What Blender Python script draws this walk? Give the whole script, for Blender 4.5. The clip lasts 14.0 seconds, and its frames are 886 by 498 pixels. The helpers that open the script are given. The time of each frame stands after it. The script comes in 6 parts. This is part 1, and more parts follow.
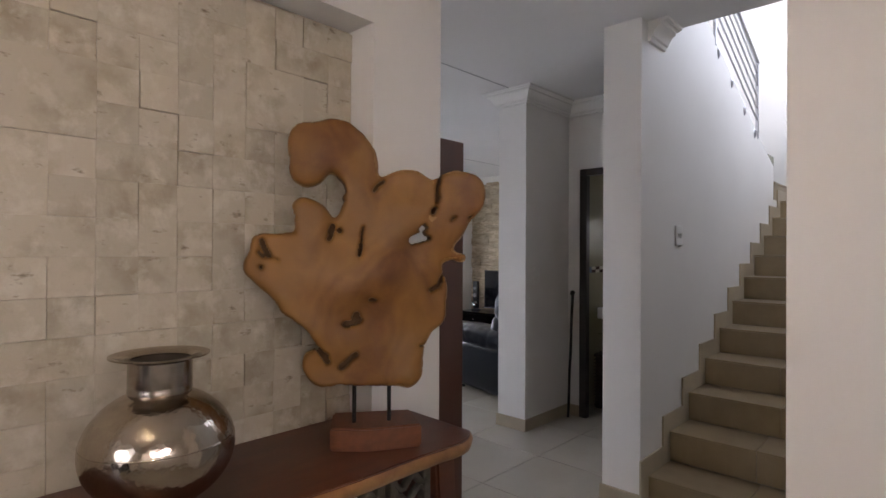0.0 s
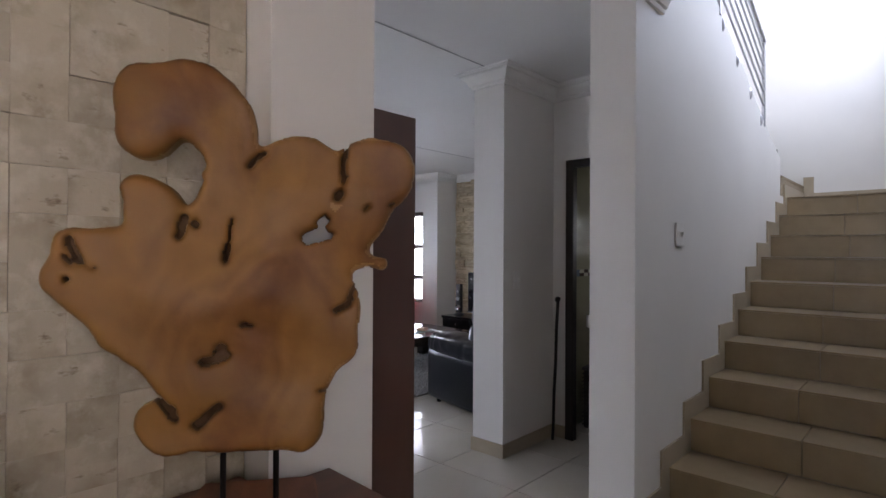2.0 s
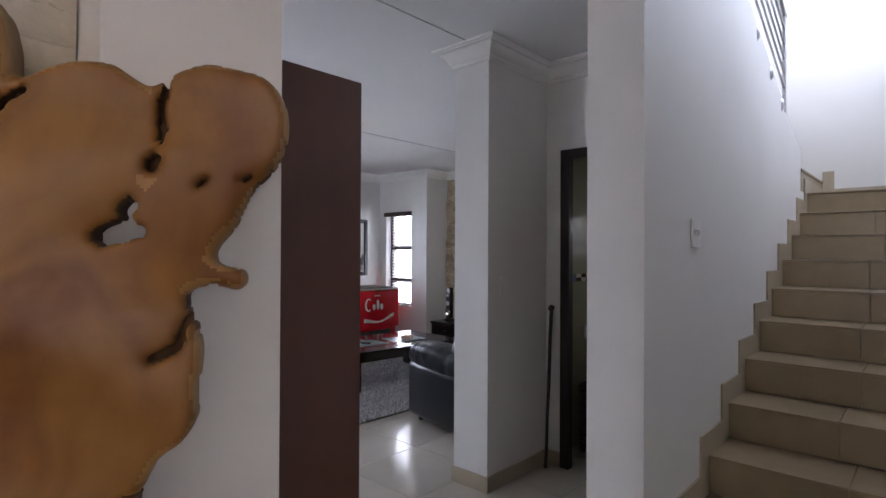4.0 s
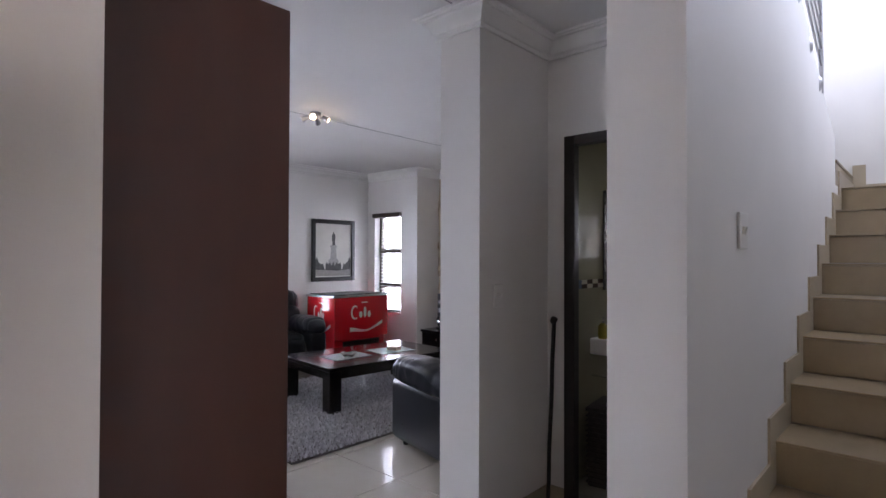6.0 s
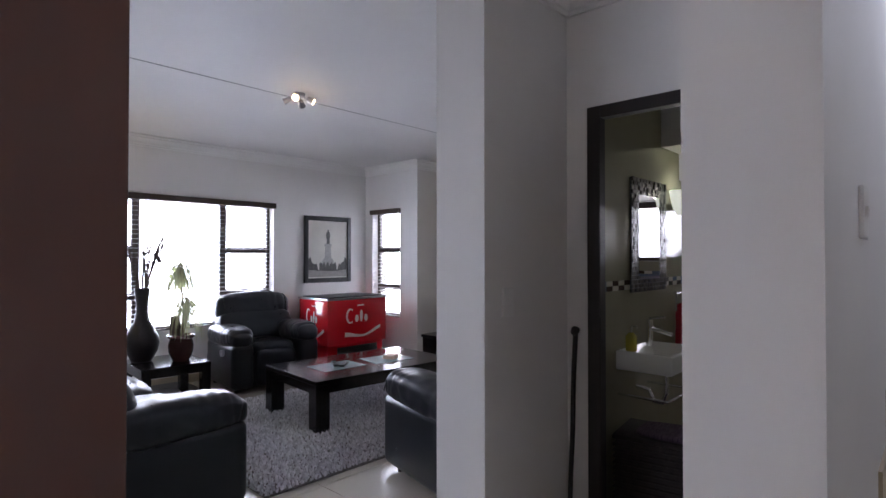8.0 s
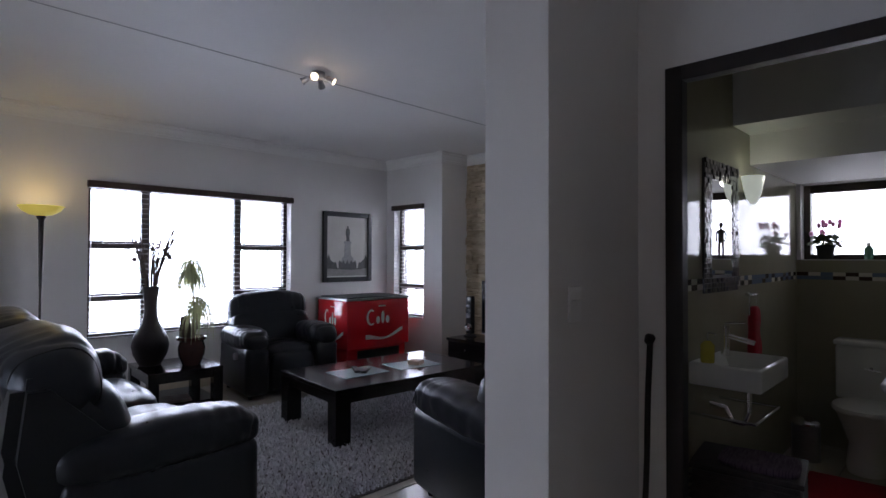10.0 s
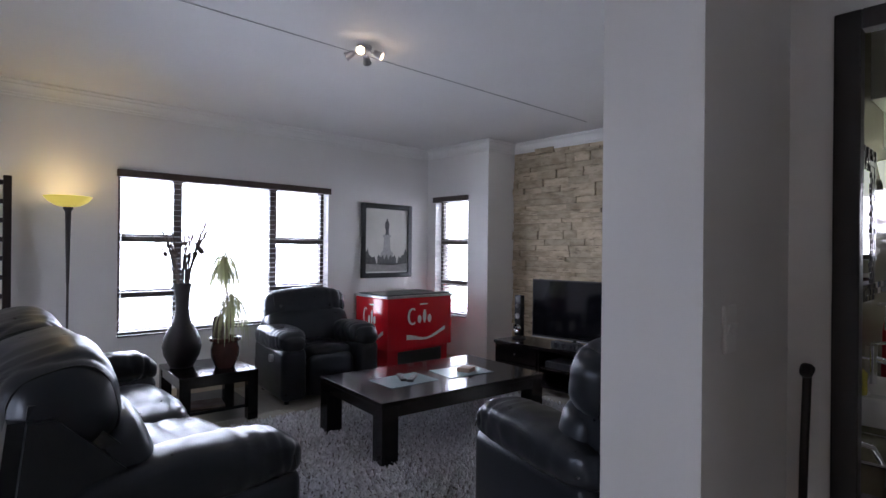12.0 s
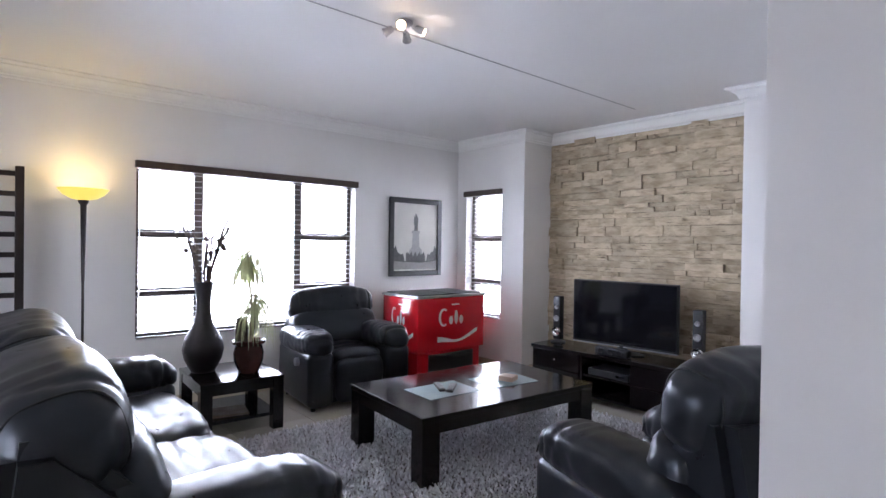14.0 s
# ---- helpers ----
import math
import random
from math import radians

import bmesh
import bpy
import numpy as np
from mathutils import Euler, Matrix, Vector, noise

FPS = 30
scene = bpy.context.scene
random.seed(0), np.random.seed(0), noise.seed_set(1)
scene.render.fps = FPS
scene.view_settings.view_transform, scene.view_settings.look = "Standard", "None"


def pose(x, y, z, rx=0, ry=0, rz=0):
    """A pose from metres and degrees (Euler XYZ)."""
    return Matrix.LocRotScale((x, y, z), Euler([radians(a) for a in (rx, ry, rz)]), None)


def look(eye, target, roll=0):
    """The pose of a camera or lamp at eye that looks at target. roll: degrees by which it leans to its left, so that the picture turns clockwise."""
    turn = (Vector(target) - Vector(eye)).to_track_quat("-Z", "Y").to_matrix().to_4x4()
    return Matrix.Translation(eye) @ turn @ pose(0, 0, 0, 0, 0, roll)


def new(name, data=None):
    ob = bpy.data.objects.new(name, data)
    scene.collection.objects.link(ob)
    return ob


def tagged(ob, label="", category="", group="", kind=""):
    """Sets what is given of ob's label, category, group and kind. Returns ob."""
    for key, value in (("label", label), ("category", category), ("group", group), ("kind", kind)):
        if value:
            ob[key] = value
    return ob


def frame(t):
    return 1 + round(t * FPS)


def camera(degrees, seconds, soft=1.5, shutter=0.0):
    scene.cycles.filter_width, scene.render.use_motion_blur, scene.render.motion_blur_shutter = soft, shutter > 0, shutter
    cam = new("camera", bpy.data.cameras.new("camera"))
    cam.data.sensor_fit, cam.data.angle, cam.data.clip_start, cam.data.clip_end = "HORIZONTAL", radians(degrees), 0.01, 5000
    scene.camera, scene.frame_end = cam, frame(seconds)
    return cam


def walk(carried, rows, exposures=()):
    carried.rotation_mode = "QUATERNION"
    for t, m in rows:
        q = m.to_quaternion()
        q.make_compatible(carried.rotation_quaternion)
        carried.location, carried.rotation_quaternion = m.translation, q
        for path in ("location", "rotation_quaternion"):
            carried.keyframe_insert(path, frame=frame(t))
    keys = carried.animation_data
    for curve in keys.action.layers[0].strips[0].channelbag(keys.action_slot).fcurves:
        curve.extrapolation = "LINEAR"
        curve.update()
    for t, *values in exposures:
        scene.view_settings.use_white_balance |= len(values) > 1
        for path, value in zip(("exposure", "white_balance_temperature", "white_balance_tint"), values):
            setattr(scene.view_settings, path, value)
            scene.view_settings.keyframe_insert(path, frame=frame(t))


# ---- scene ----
cam = camera(78.7, 14.0)
PATH = [
    (0, (0.61, 0.223, 1.392), (-0.763, 1.678, 1.401), 0.3),
    (0.5, (0.557, 0.331, 1.385), (-0.81, 1.792, 1.397), 0.3),
    (1, (0.487, 0.471, 1.394), (-0.874, 1.937, 1.406), 0.3),
    (1.5, (0.441, 0.595, 1.403), (-0.916, 2.064, 1.414), 0.3),
    (2, (0.384, 0.729, 1.399), (-0.97, 2.201, 1.41), 0.3),
    (2.5, (0.341, 0.854, 1.405), (-1.013, 2.326, 1.418), 0.3),
    (3, (0.289, 0.966, 1.409), (-1.065, 2.438, 1.42), 0.3),
    (5.5, (-0.069, 1.502, 1.407), (-1.411, 2.984, 1.433), 0.2),
    (6, (-0.139, 1.603, 1.406), (-1.48, 3.087, 1.434), 0.2),
    (6.5, (-0.22, 1.696, 1.399), (-1.56, 3.181, 1.426), 0.2),
    (7, (-0.317, 1.819, 1.407), (-1.657, 3.303, 1.435), 0.1),
    (9.5, (-0.725, 2.214, 1.364), (-2.114, 3.653, 1.394), 0.09),
    (10, (-0.842, 2.255, 1.36), (-2.241, 3.683, 1.391), 0.17),
    (10.5, (-0.941, 2.285, 1.364), (-2.352, 3.702, 1.387), 0.18),
    (11, (-1.065, 2.319, 1.358), (-2.491, 3.721, 1.378), 0.17),
    (11.5, (-1.19, 2.385, 1.386), (-2.641, 3.761, 1.397), 0.43),
    (12, (-1.289, 2.43, 1.395), (-2.763, 3.782, 1.396), 0.57),
    (12.5, (-1.375, 2.451, 1.402), (-2.86, 3.79, 1.393), 0.63),
    (13, (-1.471, 2.49, 1.404), (-2.969, 3.815, 1.395), 0.71),
    (13.5, (-1.569, 2.505, 1.408), (-3.077, 3.819, 1.396), 0.75),
    (14, (-1.665, 2.532, 1.411), (-3.179, 3.839, 1.394), 0.84),
]

EXPOSURES = [(0.0, -0.08, 6700, 21), (2.0, -0.15, 6400, 21), (3.0, -0.10, 6250, 21), (5.5, 0.0, 6350, 24), (7.0, 0.15, 6350, 25), (9.5, -0.75, 6050, 23), (11.0, -1.08, 6050, 23), (12.0, -0.38, 6100, 23), (13.0, 0.08, 6100, 23), (14.0, 0.52, 6150, 23)]
walk(cam, [(t, look(eye, target, roll)) for t, eye, target, roll in PATH], EXPOSURES)

# ---- world, sun, lamps ----
CEIL = 2.66
world = bpy.data.worlds.new("sky")
scene.world = world
world.use_nodes = True
wn = world.node_tree
sky = wn.nodes.new("ShaderNodeTexSky")
sky.sky_type = "NISHITA"
sky.sun_disc = False
sky.sun_elevation = radians(80)
sky.sun_rotation = radians(200)
wn.links.new(sky.outputs[0], wn.nodes["Background"].inputs[0])
wn.nodes["Background"].inputs[1].default_value = 0.12

sun_data = bpy.data.lights.new("sun", "SUN")
sun_data.energy, sun_data.angle, sun_data.color = 2.0, radians(2), (1.0, 0.96, 0.9)
sun = new("sun", sun_data)
sun.matrix_world = look((0, 0, 20), (-1.5, 3, 0))


def lamp(name, kind, eye, target, power, colour, size=(0.1, 0.1)):
    data = bpy.data.lights.new(name, kind)
    data.energy, data.color = power, colour
    if kind == "AREA":
        data.shape, data.size, data.size_y = "RECTANGLE", size[0], size[1]
    else:
        data.shadow_soft_size = size[0]
    ob = new(name, data)
    ob.matrix_world = look(eye, target)
    return ob


DAY = (0.74, 0.86, 1.0)
lamp("daylight_living_window", "AREA", (-6.80, 4.54, 1.33), (0, 4.54, 1.0), 124, DAY, (2.0, 1.4))
lamp("daylight_side_window", "AREA", (-6.17, 7.24, 1.30), (-6.17, 0, 1.0), 16, DAY, (0.5, 1.4))
# added fill light from the unseen south side, for the wall end and lounge
lamp("fill_lounge_south", "AREA", (-3.9, -0.385, 1.10), (-3.9, 5, 1.05), 60, DAY, (2.5, 1.95))
lamp("daylight_stair_window", "AREA", (0.56, 5.6, 3.9), (-1.8, 5.4, 2.6), 74, (0.74, 0.86, 1.0), (1.9, 1.5))
lamp("daylight_bath_window", "AREA", (-1.32, 7.22, 1.63), (-1.32, 0, 1.3), 1.2, (0.9, 0.96, 1.0), (0.8, 0.46))
lamp("daylight_front_door", "AREA", (0.35, -2.1, 1.65), (0.2, 3, 1.5), 0.3, (1.0, 0.80, 0.62), (1.4, 1.0))
# added fill light from the unseen east side, to brighten the niche wall
lamp("fill_hall_east", "AREA", (2.0, -0.3, 1.70), (-2, 0.3, 1.72), 20, (1.0, 0.83, 0.68), (1.7, 0.8))


# ---- materials ----
def nodes_of(name):
    m = bpy.data.materials.new(name)
    m.use_nodes = True
    t = m.node_tree
    return m, t, t.nodes["Principled BSDF"]


def mix_rgb(t, a, b, fac):
    n = t.nodes.new("ShaderNodeMix")
    n.data_type = "RGBA"
    for socket, v in ((n.inputs[0], fac), (n.inputs[6], a), (n.inputs[7], b)):
        if isinstance(v, (int, float)):
            socket.default_value = v
        elif isinstance(v, tuple):
            socket.default_value = (*v, 1)
        else:
            t.links.new(v, socket)
    return n.outputs[2]


def noise_of(t, scale, detail=4, stretch=None, rough=0.55, shift=False):
    co = t.nodes.new("ShaderNodeTexCoord")
    n = t.nodes.new("ShaderNodeTexNoise")
    n.inputs["Scale"].default_value, n.inputs["Detail"].default_value, n.inputs["Roughness"].default_value = scale, detail, rough
    src = co.outputs["Object"]
    if shift:
        far = t.nodes.new("ShaderNodeMath")
        far.operation = "MULTIPLY"
        far.inputs[1].default_value = 37.0
        t.links.new(t.nodes.new("ShaderNodeObjectInfo").outputs["Random"], far.inputs[0])
        add = t.nodes.new("ShaderNodeVectorMath")
        t.links.new(src, add.inputs[0])
        t.links.new(far.outputs[0], add.inputs[1])
        src = add.outputs[0]
    if stretch:
        mp = t.nodes.new("ShaderNodeMapping")
        mp.inputs["Scale"].default_value = stretch
        t.links.new(src, mp.inputs[0])
        src = mp.outputs[0]
    t.links.new(src, n.inputs["Vector"])
    return n.outputs["Fac"]


def ramp(t, src, lo, hi):
    n = t.nodes.new("ShaderNodeMapRange")
    n.inputs[1].default_value, n.inputs[2].default_value = lo, hi
    t.links.new(src, n.inputs[0])
    return n.outputs[0]


def bump(t, b, src, strength, distance):
    n = t.nodes.new("ShaderNodeBump")
    n.inputs["Strength"].default_value, n.inputs["Distance"].default_value = strength, distance
    t.links.new(src, n.inputs["Height"])
    if b.inputs["Normal"].links:
        t.links.new(b.inputs["Normal"].links[0].from_socket, n.inputs["Normal"])
    t.links.new(n.outputs[0], b.inputs["Normal"])


def surface(name, colour, rough=0.5, metal=0.0, shine=0.5, second=None, scale=3.0, stretch=None, lo=0.35, hi=0.7, grain=0.0, grain_scale=80.0, relief=0.0, relief_scale=4.0, vary=0.0, coat=0.0, island=False, rough2=None):
    """A principled material with a patchy second colour, fine grain, slow relief and a change from piece to piece."""
    m, t, b = nodes_of(name)
    b.inputs["Roughness"].default_value, b.inputs["Metallic"].default_value = rough, metal
    b.inputs["Coat Weight"].default_value = coat
    b.inputs["Specular IOR Level"].default_value = shine
    b.inputs["Coat Roughness"].default_value = 0.08
    base = None
    apart = bool(vary) and not island
    patch = noise_of(t, scale, 6, stretch, shift=apart)
    if second:
        base = mix_rgb(t, colour, second, ramp(t, patch, lo, hi))
    if vary:
        if island:
            info = t.nodes.new("ShaderNodeNewGeometry").outputs["Random Per Island"]
        else:
            info = t.nodes.new("ShaderNodeObjectInfo").outputs["Random"]
        mul = t.nodes.new("ShaderNodeMapRange")
        mul.inputs[3].default_value, mul.inputs[4].default_value = 1 - vary, 1 + vary
        t.links.new(info, mul.inputs[0])
        hsv = t.nodes.new("ShaderNodeHueSaturation")
        t.links.new(mul.outputs[0], hsv.inputs["Value"])
        if base is None:
            hsv.inputs["Color"].default_value = (*colour, 1)
        else:
            t.links.new(base, hsv.inputs["Color"])
        base = hsv.outputs[0]
    if base is None:
        b.inputs["Base Color"].default_value = (*colour, 1)
    else:
        t.links.new(base, b.inputs["Base Color"])
    if rough2 is not None:
        mr = t.nodes.new("ShaderNodeMapRange")
        mr.inputs[3].default_value, mr.inputs[4].default_value = rough, rough2
        t.links.new(noise_of(t, scale * 2.3, 3), mr.inputs[0])
        t.links.new(mr.outputs[0], b.inputs["Roughness"])
    if relief:
        bump(t, b, noise_of(t, relief_scale, 3, shift=apart), 0.6, relief)
    if grain:
        bump(t, b, noise_of(t, grain_scale, 3, stretch, shift=apart), 0.5, grain)
    return m


def glow(name, colour, strength):
    m, t, b = nodes_of(name)
    b.inputs["Base Color"].default_value = (*colour, 1)
    b.inputs["Emission Color"].default_value = (*colour, 1)
    b.inputs["Emission Strength"].default_value = strength
    return m


PAINT = surface("wall_paint", (0.765, 0.745, 0.715), 0.55, second=(0.72, 0.70, 0.67), scale=1.3, grain=0.0006, grain_scale=160, relief=0.004, relief_scale=2.5)
CEILING = surface("ceiling_paint", (0.78, 0.77, 0.75), 0.6, second=(0.74, 0.73, 0.71), scale=0.9, grain=0.001, grain_scale=120)
PLASTER = surface("cornice_plaster", (0.8, 0.79, 0.76), 0.5, second=(0.76, 0.75, 0.72), scale=3)
JOINT = surface("ceiling_cover_strip", (0.42, 0.41, 0.40), 0.6, second=(0.36, 0.35, 0.34), scale=5)
GROUT = surface("grout", (0.32, 0.29, 0.25), 0.9, second=(0.26, 0.24, 0.2), scale=6)
FLOORTILE = surface("polished_cream_tile", (0.56, 0.52, 0.45), 0.07, second=(0.52, 0.475, 0.40), scale=2.2, vary=0.03, rough2=0.13)
STAIRTILE = surface("beige_stair_tile", (0.29, 0.218, 0.128), 0.32, second=(0.248, 0.185, 0.106), scale=9, vary=0.04, grain=0.0006, grain_scale=200)
SKIRTTILE = surface("beige_skirting_tile", (0.42, 0.35, 0.25), 0.3, second=(0.37, 0.305, 0.215), scale=6)
TRAVERTINE = surface("tumbled_travertine", (0.46, 0.415, 0.33), 0.62, second=(0.28, 0.23, 0.155), scale=8, lo=0.48, hi=0.78, vary=0.08, grain=0.003, grain_scale=60, relief=0.012, relief_scale=10)
# chalky clouds and small dark pits over the travertine
tv_t = TRAVERTINE.node_tree
tv_b = tv_t.nodes["Principled BSDF"]
cloud = mix_rgb(tv_t, tv_b.inputs["Base Color"].links[0].from_socket, (0.60, 0.565, 0.485), ramp(tv_t, noise_of(tv_t, 13, 5, None, 0.6, True), 0.50, 0.78))
pits = ramp(tv_t, noise_of(tv_t, 34, 4, (1, 0.45, 1), 0.6, True), 0.64, 0.74)
tv_t.links.new(mix_rgb(tv_t, cloud, (0.20, 0.16, 0.11), pits), tv_b.inputs["Base Color"])
MORTAR = surface("stone_mortar", (0.46, 0.41, 0.34), 0.95, second=(0.36, 0.31, 0.25), scale=14)
LEDGE = surface("ledge_stone", (0.54, 0.44, 0.30), 0.8, second=(0.31, 0.235, 0.145), scale=6, stretch=(1, 1, 2.6), lo=0.42, hi=0.70, vary=0.16, grain=0.008, grain_scale=34, relief=0.02, relief_scale=9)
# dark streaks and stains along the stone's bedding
ls_t = LEDGE.node_tree
ls_b = ls_t.nodes["Principled BSDF"]
streak = ramp(ls_t, noise_of(ls_t, 11, 6, (0.7, 1, 3.2), 0.65, True), 0.57, 0.72)
ls_t.links.new(mix_rgb(ls_t, ls_b.inputs["Base Color"].links[0].from_socket, (0.13, 0.095, 0.06), streak), ls_b.inputs["Base Color"])
# backing between the stones, coloured dark for the shade in the recessed gaps
LEDGEGAP = surface("ledge_gap_shade", (0.17, 0.13, 0.085), 0.95, second=(0.11, 0.085, 0.055), scale=12)
DOORWOOD = surface("dark_stained_door_timber", (0.074, 0.029, 0.020), 0.5, shine=0.3, second=(0.094, 0.038, 0.026), scale=2.2, stretch=(1, 1.5, 0.5), grain=0.0005, grain_scale=60, relief=0.004, relief_scale=5, rough2=0.6, coat=1.0)
DOORWOOD.node_tree.nodes["Principled BSDF"].inputs["Coat Roughness"].default_value = 0.16
FRAMEWOOD = surface("dark_frame_timber", (0.012, 0.007, 0.006), 0.38, second=(0.022, 0.012, 0.009), scale=4, stretch=(5, 5, 0.5), grain=0.0006, grain_scale=70)
WHITEPLASTIC = surface("white_switch_plastic", (0.78, 0.77, 0.74), 0.3)
CHROME = surface("chrome", (0.75, 0.75, 0.76), 0.12, 1.0, rough2=0.2)
STEEL = surface("brushed_steel", (0.5, 0.5, 0.52), 0.32, 1.0, second=(0.42, 0.42, 0.44), scale=20, stretch=(1, 1, 12))
OUTSIDE = glow("hazy_daylight", (0.93, 0.97, 1.0), 7.0)

GLASS, gt, gb = nodes_of("clear_glass")
gb.inputs["Transmission Weight"].default_value, gb.inputs["Roughness"].default_value, gb.inputs["IOR"].default_value = 1.0, 0.0, 1.45


# ---- builders ----
def box(bm, x0, y0, z0, x1, y1, z1, bevel=0.0, segments=2):
    """A box between two corners, with rounded edges."""
    geo = bmesh.ops.create_cube(bm, size=1, matrix=Matrix.Translation(((x0 + x1) / 2, (y0 + y1) / 2, (z0 + z1) / 2)) @ Matrix.Diagonal((abs(x1 - x0), abs(y1 - y0), abs(z1 - z0), 1)))
    if bevel:
        edges = {e for v in geo["verts"] for e in v.link_edges}
        bmesh.ops.bevel(bm, geom=list(edges), offset=bevel, segments=segments, affect="EDGES", profile=0.5)
    return bm


def rod(bm, a, b, r, r2=None, sides=12):
    """A round rod from a to b."""
    a, b = Vector(a), Vector(b)
    turn = (b - a).to_track_quat("Z", "Y").to_matrix().to_4x4()
    bmesh.ops.create_cone(bm, cap_ends=True, segments=sides, radius1=r, radius2=r if r2 is None else r2, depth=(b - a).length, matrix=Matrix.Translation((a + b) / 2) @ turn)
    return bm


def lathe(bm, profile, sides=40, centre=(0, 0, 0), close=True):
    """A turned body from (radius, height) pairs."""
    rings = []
    for r, z in profile:
        if r < 1e-5:
            rings.append([bm.verts.new((centre[0], centre[1], centre[2] + z))])
        else:
            rings.append([bm.verts.new((centre[0] + r * math.cos(2 * math.pi * i / sides), centre[1] + r * math.sin(2 * math.pi * i / sides), centre[2] + z)) for i in range(sides)])
    for low, high in zip(rings, rings[1:]):
        for i in range(sides):
            j = (i + 1) % sides
            if len(low) == 1 and len(high) == 1:
                continue
            if len(low) == 1:
                bm.faces.new((low[0], high[j], high[i]))
            elif len(high) == 1:
                bm.faces.new((low[i], low[j], high[0]))
            else:
                bm.faces.new((low[i], low[j], high[j], high[i]))
    bmesh.ops.recalc_face_normals(bm, faces=bm.faces[:])
    return bm


def sweep(bm, path, profile, closed=False):
    """A profile of (out, up) pairs carried along a level path of (x, y, z); out is to the path's right."""
    pts = [Vector(p) for p in path]
    rows = []
    for i, p in enumerate(pts):
        before = (p - pts[i - 1]).normalized() if i else (pts[1] - p).normalized()
        after = (pts[i + 1] - p).normalized() if i + 1 < len(pts) else before
        n1, n2 = Vector((before.y, -before.x, 0)), Vector((after.y, -after.x, 0))
        n = (n1 + n2) / max(0.2, 1 + n1.dot(n2))
        rows.append([bm.verts.new(p + n * o + Vector((0, 0, u))) for o, u in profile])
    k = len(profile)
    for a, b in zip(rows, rows[1:]):
        for i in range(k):
            j = (i + 1) % k
            bm.faces.new((a[i], a[j], b[j], b[i]))
    bm.faces.new(rows[0])
    bm.faces.new(list(reversed(rows[-1])))
    bmesh.ops.recalc_face_normals(bm, faces=bm.faces[:])
    return bm


def tube(bm, path, r, sides=8, taper=1.0):
    """A round bar bent along a path."""
    pts = [Vector(p) for p in path]
    rows = []
    ref = Vector((0.31, 0.52, 0.79)).normalized()
    for i, p in enumerate(pts):
        d = (pts[min(i + 1, len(pts) - 1)] - pts[max(i - 1, 0)]).normalized()
        u = d.cross(ref).normalized()
        v = d.cross(u)
        rr = r * (1 + (taper - 1) * i / max(1, len(pts) - 1))
        rows.append([bm.verts.new(p + (u * math.cos(2 * math.pi * k / sides) + v * math.sin(2 * math.pi * k / sides)) * rr) for k in range(sides)])
    for a, b in zip(rows, rows[1:]):
        for k in range(sides):
            j = (k + 1) % sides
            bm.faces.new((a[k], a[j], b[j], b[k]))
    bm.faces.new(rows[0])
    bm.faces.new(list(reversed(rows[-1])))
    bmesh.ops.recalc_face_normals(bm, faces=bm.faces[:])
    return bm


def prism(bm, outline, axis, lo, hi):
    """A flat outline of (a, b) pairs drawn out along an axis."""
    def at(p, w):
        return {"x": (w, p[0], p[1]), "y": (p[0], w, p[1]), "z": (p[0], p[1], w)}[axis]
    low = [bm.verts.new(at(p, lo)) for p in outline]
    high = [bm.verts.new(at(p, hi)) for p in outline]
    bm.faces.new(low)
    bm.faces.new(list(reversed(high)))
    for i in range(len(outline)):
        j = (i + 1) % len(outline)
        bm.faces.new((low[i], high[i], high[j], low[j]))
    bmesh.ops.recalc_face_normals(bm, faces=bm.faces[:])
    return bm


def mesh_of(name, bm, materials, smooth=False):
    me = bpy.data.meshes.new(name)
    bm.to_mesh(me)
    bm.free()
    for m in materials if isinstance(materials, (list, tuple)) else [materials]:
        me.materials.append(m)
    if smooth:
        me.shade_smooth()
        me.set_sharp_from_angle(angle=radians(smooth if smooth > 1 else 40))
    return me


def part(name, bm, material, parent, label="", smooth=False):
    """One mesh object under a thing or a part."""
    ob = new(name, mesh_of(name, bm, material, smooth))
    ob.parent = parent
    return tagged(ob, label)


def piece(name, me, parent, place, turn=0.0):
    """One of many alike pieces that share a mesh."""
    ob = new(name, me)
    ob.parent = parent
    ob.matrix_basis = Matrix.Translation(place) @ Matrix.Rotation(turn, 4, "Z") if turn else Matrix.Translation(place)
    return ob


def structure(name, bm, material, label, category, smooth=False):
    return tagged(new(name, mesh_of(name, bm, material, smooth)), label, category, "", "structure")


def thing(name, label, category, place=(0, 0, 0), turn=0.0, group=""):
    ob = new(name)
    ob.empty_display_size = 0.1
    ob.matrix_world = pose(*place, 0, 0, turn)
    return tagged(ob, label, category, group)


def B():
    return bmesh.new()


# ---- structure ----
bm = B()
box(bm, -6.9, -0.2, -0.12, -6.617, 3.51, CEIL)
box(bm, -6.9, 5.57, -0.12, -6.617, 7.3, CEIL)
box(bm, -6.9, 3.51, -0.12, -6.617, 5.57, 0.60)
box(bm, -6.9, 3.51, 2.045, -6.617, 5.57, CEIL)
structure("wall_west", bm, PAINT, "off-white painted wall with a wide window", "wall")
bm = B()
box(bm, -6.617, 7.04, -0.12, -6.46, 7.3, CEIL)
box(bm, -5.88, 7.04, -0.12, -5.55, 7.3, CEIL)
box(bm, -6.46, 7.04, -0.12, -5.88, 7.3, 0.57)
box(bm, -6.46, 7.04, 2.04, -5.88, 7.3, CEIL)
box(bm, -5.63, 7.3, -0.12, -5.55, 7.52, CEIL)
structure("wall_north", bm, PAINT, "off-white painted wall with a narrow window", "wall")
bm = B()
box(bm, -5.63, 7.52, -0.12, -3.3, 7.75, CEIL)
